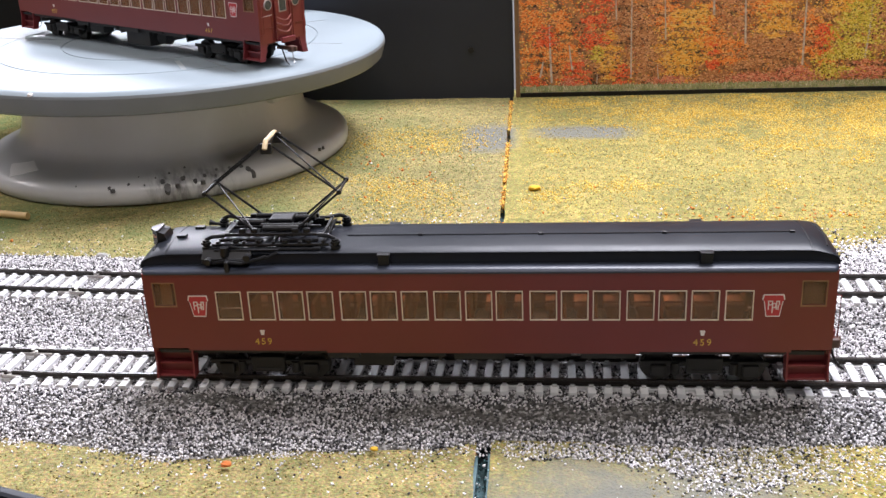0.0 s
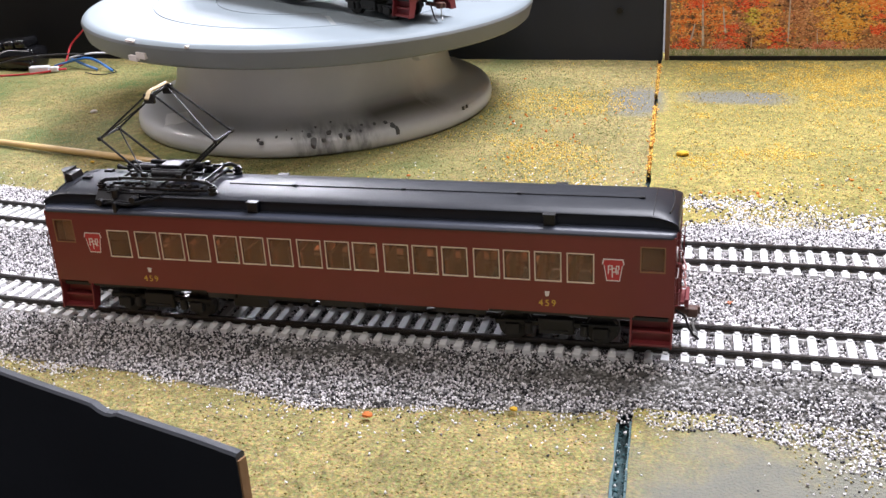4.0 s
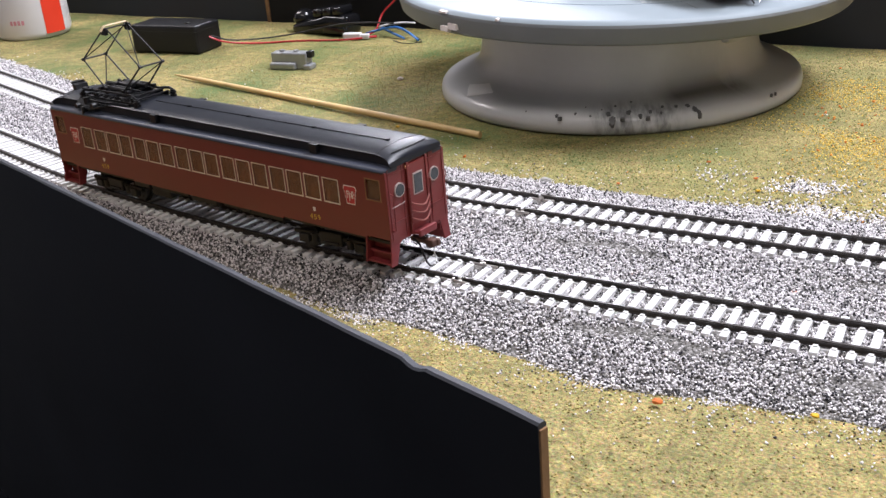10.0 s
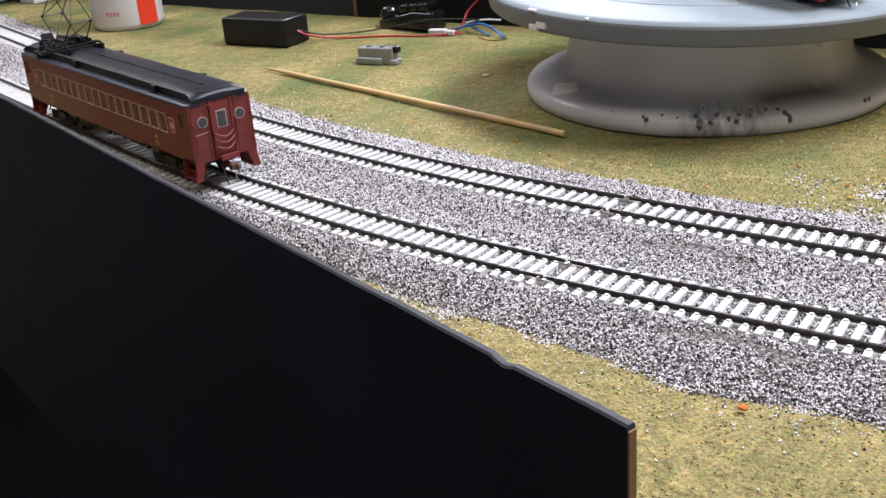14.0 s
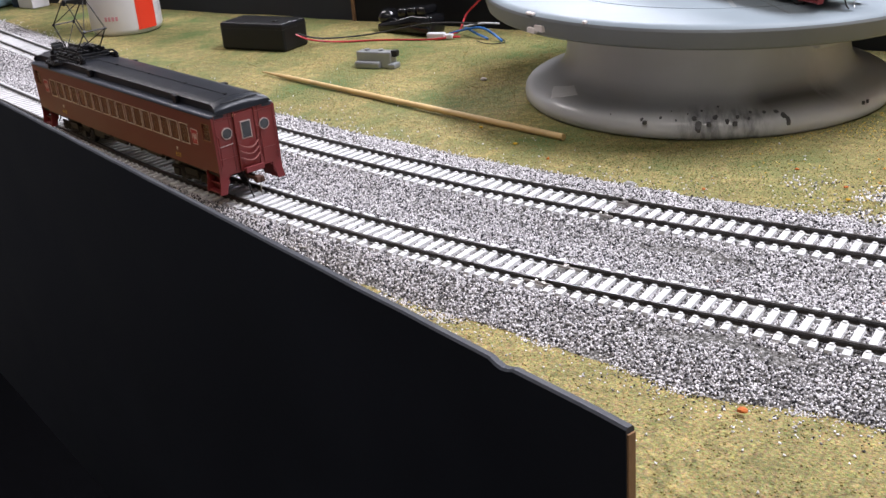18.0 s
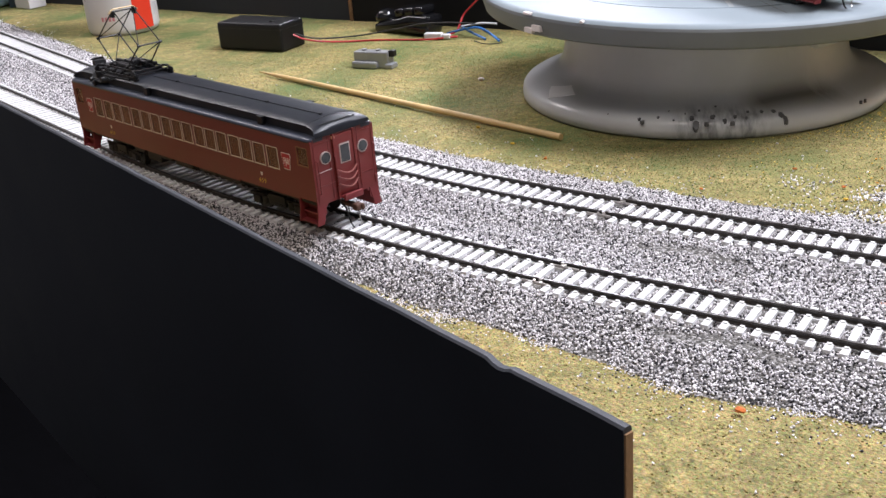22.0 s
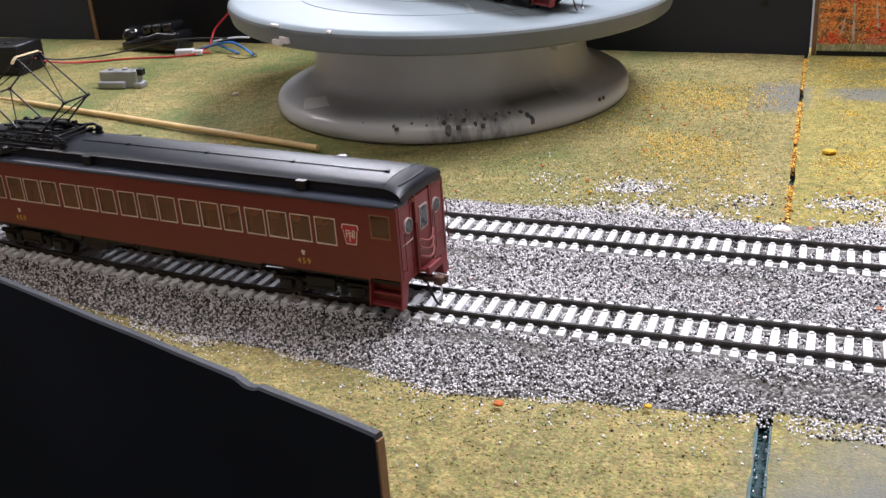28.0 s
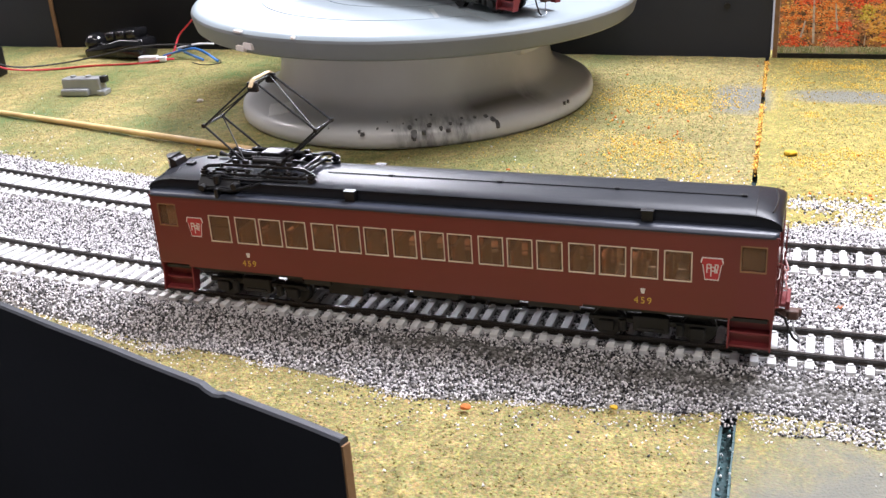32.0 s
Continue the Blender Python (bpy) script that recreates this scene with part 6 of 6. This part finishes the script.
scatter("green_flock", 36000, -0.62, 0.02, 0.09, 0.43, lambda x, y: np.clip(0.9 * field(x, y, 30, 9) - 0.1 + 0.8 * np.exp(-((y - track_y(BACK, x) - 0.06) / 0.03) ** 2) * np.clip(0.4 + field(x, y, 70, 12), 0, 1), 0, 0.9) + 0.8 * np.exp(-((x + 0.125) / 0.022) ** 2 - ((y - 0.133) / 0.012) ** 2), 0.0002, 0.0005, M_GREEN, 31, "green turf flock patches")
scatter("loose_stones", 26000, -0.5, 0.34, -0.17, 0.3, lambda x, y: (1 - 0.92 * bare(x, y)) * np.clip(0.01 + 1.3 * np.exp(-((x - 0.0) / 0.06) ** 2 - ((y - 0.155) / 0.03) ** 2) * np.clip(field(x, y, 90, 14), 0, 1) + 0.6 * (x > 0.05) * (y > 0.1) * (y < 0.19) * np.clip(field(x, y, 80, 15), 0, 1) + 0.4 * 0.7 * np.exp(-np.abs(y - track_y(BACK, x) - 0.045) / 0.02) + 0.18 * np.exp(-np.abs(y - track_y(FRONT, x) + 0.05) / 0.02) + 0.035 * (y < 0), 0, 1), 0.0003, 0.00075, M_STRAY, 33, "stray ballast stones on the turf")


def spill(x, y):
    """Heaps of ballast spilled behind the far track."""
    out = np.zeros_like(x)
    for cx, cy, rx, ry, k in ((-0.035, 0.152, 0.03, 0.009, 0.8), (-0.022, 0.119, 0.034, 0.009, 1.0), (0.024, 0.143, 0.01, 0.008, 0.6), (0.078, 0.147, 0.022, 0.008, 0.8), (0.088, 0.118, 0.024, 0.011, 1.0), (0.062, 0.124, 0.009, 0.006, 0.7), (0.2, 0.128, 0.1, 0.016, 0.8)):
        out = np.maximum(out, k * np.exp(-((x - cx) / rx) ** 2 - ((y - cy) / ry) ** 2))
    return np.clip(out * (0.6 + 0.6 * field(x, y, 150, 18)), 0, 1)


scatter("spilled_ballast", 60000, -0.1, 0.34, 0.1, 0.19, spill, 0.0004, 0.0008, M_BALLAST, 37, "ballast stones spilled over the turf behind the track")


def joint_filling():
    rng = np.random.default_rng(41)
    n = 3400
    y = rng.uniform(0.105, 0.43, n)
    y = y[np.sin(y * 130) + np.sin(y * 47 + 2) + 0.6 * np.sin(y * 290) > -0.9]
    n = len(y)
    x = 0.0458 - 0.0295 * y + rng.normal(0, 0.0009, n)
    c = np.stack([x, y, rng.uniform(-0.003, 0.0002, n)], 1)
    tagged(grain_mesh("joint_flock", c, rng.uniform(0.0004, 0.00115, n), M_MIXED, 42), "orange flock packed into the module joint", "ground cover", kind="stuff")


joint_filling()


def gap_grains():
    rng = np.random.default_rng(61)
    n = 900
    y = rng.uniform(-0.19, -0.04, n)
    x = 0.0458 - 0.0295 * y + rng.choice([-1, 1], n) * rng.beta(3, 1.2, n) * 0.0026
    c = np.stack([x, y, -0.0062 + 0.0055 * rng.random(n) ** 2], 1)
    tagged(grain_mesh("gap_crumbs", c, rng.uniform(0.0003, 0.0008, n), M_CRUMB, 62), "teal foam crumbs and stray grains in the module gap", "ground cover", kind="stuff")


def foam_strips():
    for side in (-1, 1):
        bm = bmesh.new()
        rows = []
        for k in range(41):
            y = -0.192 + 0.15 * k / 40
            x = joint_x(y) + side * (0.0021 + 0.0003 * wobble(side * 4, y, 130))
            w, top = 0.00045 + 0.00025 * wobble(side * 7, y, 90), -0.0008 + 0.0008 * wobble(side * 9, y, 60)
            rows.append([bm.verts.new(p) for p in ((x - w, y, -0.03), (x - w, y, top), (x + w, y, top), (x + w, y, -0.03))])
        for p, q in zip(rows, rows[1:]):
            for k in range(3):
                bm.faces.new((p[k], p[k + 1], q[k + 1], q[k]))
        for r in (rows[0], rows[-1]):
            bm.faces.new(r)
        bmesh.ops.recalc_face_normals(bm, faces=bm.faces[:])
        tagged(part("foam_strip", bm, M_FOAM), "thin teal foam strip lining the module gap", "foam strip", "gap linings")


M_FOAM = mat("teal_foam_edge", (0.085, 0.155, 0.17), 0.7, vary=0.2, scale=300, bump=0.3, bump_scale=900)
foam_strips()
M_CRUMB = grains("gap_crumb", [(0.0, (0.03, 0.07, 0.08)), (0.6, (0.07, 0.15, 0.16)), (0.85, (0.14, 0.24, 0.25)), (1.0, (0.7, 0.7, 0.7))])
gap_grains()


# single leaves and stones that stand out
def lump(name, x, y, z, r, material, label, category, seed):
    rng = random.Random(seed)
    bm = bmesh.new()
    bmesh.ops.create_icosphere(bm, subdivisions=2, radius=r)
    for v in bm.verts:
        v.co *= 0.8 + 0.4 * rng.random()
        v.co.z *= 0.45
        v.co.y *= 0.75
    ob = part(name, bm, material)
    ob.location = (x, y, z + r * 0.25)
    tagged(ob, label, category)


M_PEBBLE = mat("grey_pebble", (0.4, 0.39, 0.37), 0.8, vary=0.25, scale=700, bump=0.3, bump_scale=1500)
lump("paper_scrap", -0.334, 0.28, 0.0006, 0.0026, M_WHITE, "tiny white paper scrap on the turf", "scrap", 7)
lump("foam_leaf", -0.274, 0.1788, 0.001, 0.0014, M_LEAF_Y, "yellow foam leaf beside the skewer", "leaf", 8)
lump("foam_leaf", -0.0336, -0.0546, 0.0015, 0.0018, M_LEAF_O, "orange foam leaf at the ballast edge", "leaf", 1)
lump("foam_leaf", 0.0121, -0.0439, 0.0015, 0.0014, M_LEAF_Y, "yellow foam leaf at the ballast edge", "leaf", 2)
lump("foam_leaf", 0.0792, 0.0366, 0.0035, 0.0014, M_LEAF_O, "orange foam leaf between the tracks", "leaf", 3)
lump("foam_clump", 0.0559, 0.2183, 0.0005, 0.0034, M_LEAF_Y, "yellow foam clump on the turf", "foam clump", 4)
for k, (x, y, z, r, yellow) in enumerate(((-0.0105, 0.033, 0.0036, 0.0012, 0), (0.0045, 0.028, 0.0036, 0.0012, 1), (-0.006, 0.0235, 0.004, 0.0012, 1), (0.032, 0.031, 0.0036, 0.001, 0), (-0.07, 0.026, 0.0038, 0.0014, 0), (0.012, 0.112, 0.001, 0.0011, 1), (0.03, 0.1225, 0.001, 0.0011, 1), (0.052, 0.113, 0.001, 0.0012, 0), (-0.115, 0.128, 0.001, 0.0011, 0), (-0.05, 0.139, 0.001, 0.0013, 1), (-0.238, 0.158, 0.001, 0.0014, 1), (-0.083, 0.172, 0.001, 0.0011, 0), (-0.055, 0.155, 0.001, 0.0012, 0))):
    lump("foam_leaf", x, y, z, r, M_LEAF_Y if yellow else M_LEAF_O, "small yellow foam leaf among the stones" if yellow else "small orange foam leaf among the stones", "leaf", 20 + k)
lump("pebble", -0.1503, 0.1202, 0.001, 0.003, M_PEBBLE, "grey pebble beside the ballast", "pebble", 5)
lump("plaster_lump", 0.041, 0.1018, 0.003, 0.0045, M_WHITE, "white plaster lump at the module joint", "plaster lump", 6)


# ---- motion ----
# car centre along the track, by time
CAR_AT = [
    (0, 0.0449), (0.5, 0.0336), (1, 0.0220), (1.5, 0.0110), (2, -0.0015), (2.5, -0.0139), (4.5, -0.0677), (5, -0.0845), (5.5, -0.1015),
    (6, -0.1195), (6.5, -0.1373), (7, -0.1552), (7.5, -0.1736), (8, -0.1906), (8.5, -0.2093), (9, -0.2262), (9.5, -0.2449), (10, -0.2615),
    (10.5, -0.2810), (11, -0.3026), (11.5, -0.3230), (12, -0.3448), (12.5, -0.3685), (13, -0.3944), (13.5, -0.4206), (14, -0.4432), (14.5, -0.4434),
    (16.5, -0.4423), (17, -0.4363), (17.5, -0.4312), (18, -0.4207), (18.5, -0.4096), (19, -0.4004), (19.5, -0.3954), (20, -0.3897), (20.5, -0.3768),
    (21, -0.3666), (21.5, -0.3579), (22, -0.3475), (22.5, -0.3362), (23, -0.3238), (23.5, -0.3109), (24, -0.2971), (24.5, -0.2831), (26.5, -0.2275),
    (27, -0.2142), (27.5, -0.2024), (28, -0.1896), (28.5, -0.1756), (29, -0.1612), (29.5, -0.1443), (30, -0.1265), (30.5, -0.1100), (31, -0.0921),
    (31.5, -0.0737), (32, -0.0551),
]
BOGIE = 0.074


def car_pose(s):
    """The car on the bend; the play of its trucks turns it slightly further, and the bend dips a little."""
    a, b = on_track(FRONT, s + BOGIE), on_track(FRONT, s - BOGIE)
    play = float(np.interp(s, (-0.44, -0.38, -0.30, -0.25, -0.18, -0.08, 0.0), (-0.4, -0.1, -0.7, -1.0, -0.9, -0.6, 0.8)))
    dip = float(np.interp(s, (-0.25, -0.15), (-0.4, 0)))
    aside = float(np.interp(s, (-0.30, -0.2), (0.0012, 0.0004)))
    return pose((a[0] + b[0]) / 2, (a[1] + b[1]) / 2 + aside, RAIL_TOP, 0, dip, math.degrees(math.atan2(a[1] - b[1], a[0] - b[0])) + play)


def s_at(t):
    ts, ss = [r[0] for r in CAR_AT], [r[1] for r in CAR_AT]
    return float(np.interp(t, ts, ss))


def motions():
    walk(moving_car, [(t, car_pose(s)) for t, s in CAR_AT])
    for tr, c, wheels in moving_trucks:
        rows = []
        for t, s in CAR_AT:
            m = car_pose(s)
            yaw = -on_track(FRONT, s + c * MM)[2] - m.to_euler().z
            rows.append((t, pose(c * MM, 0, 0, 0, 0, math.degrees(yaw))))
        walk(tr, rows)
        for w, x in wheels:
            walk(w, [(k / 10, pose(x * MM, 0, 0.0053, 0, math.degrees(s_at(k / 10) / 0.0053), 0)) for k in range(0, 321)])


motions()
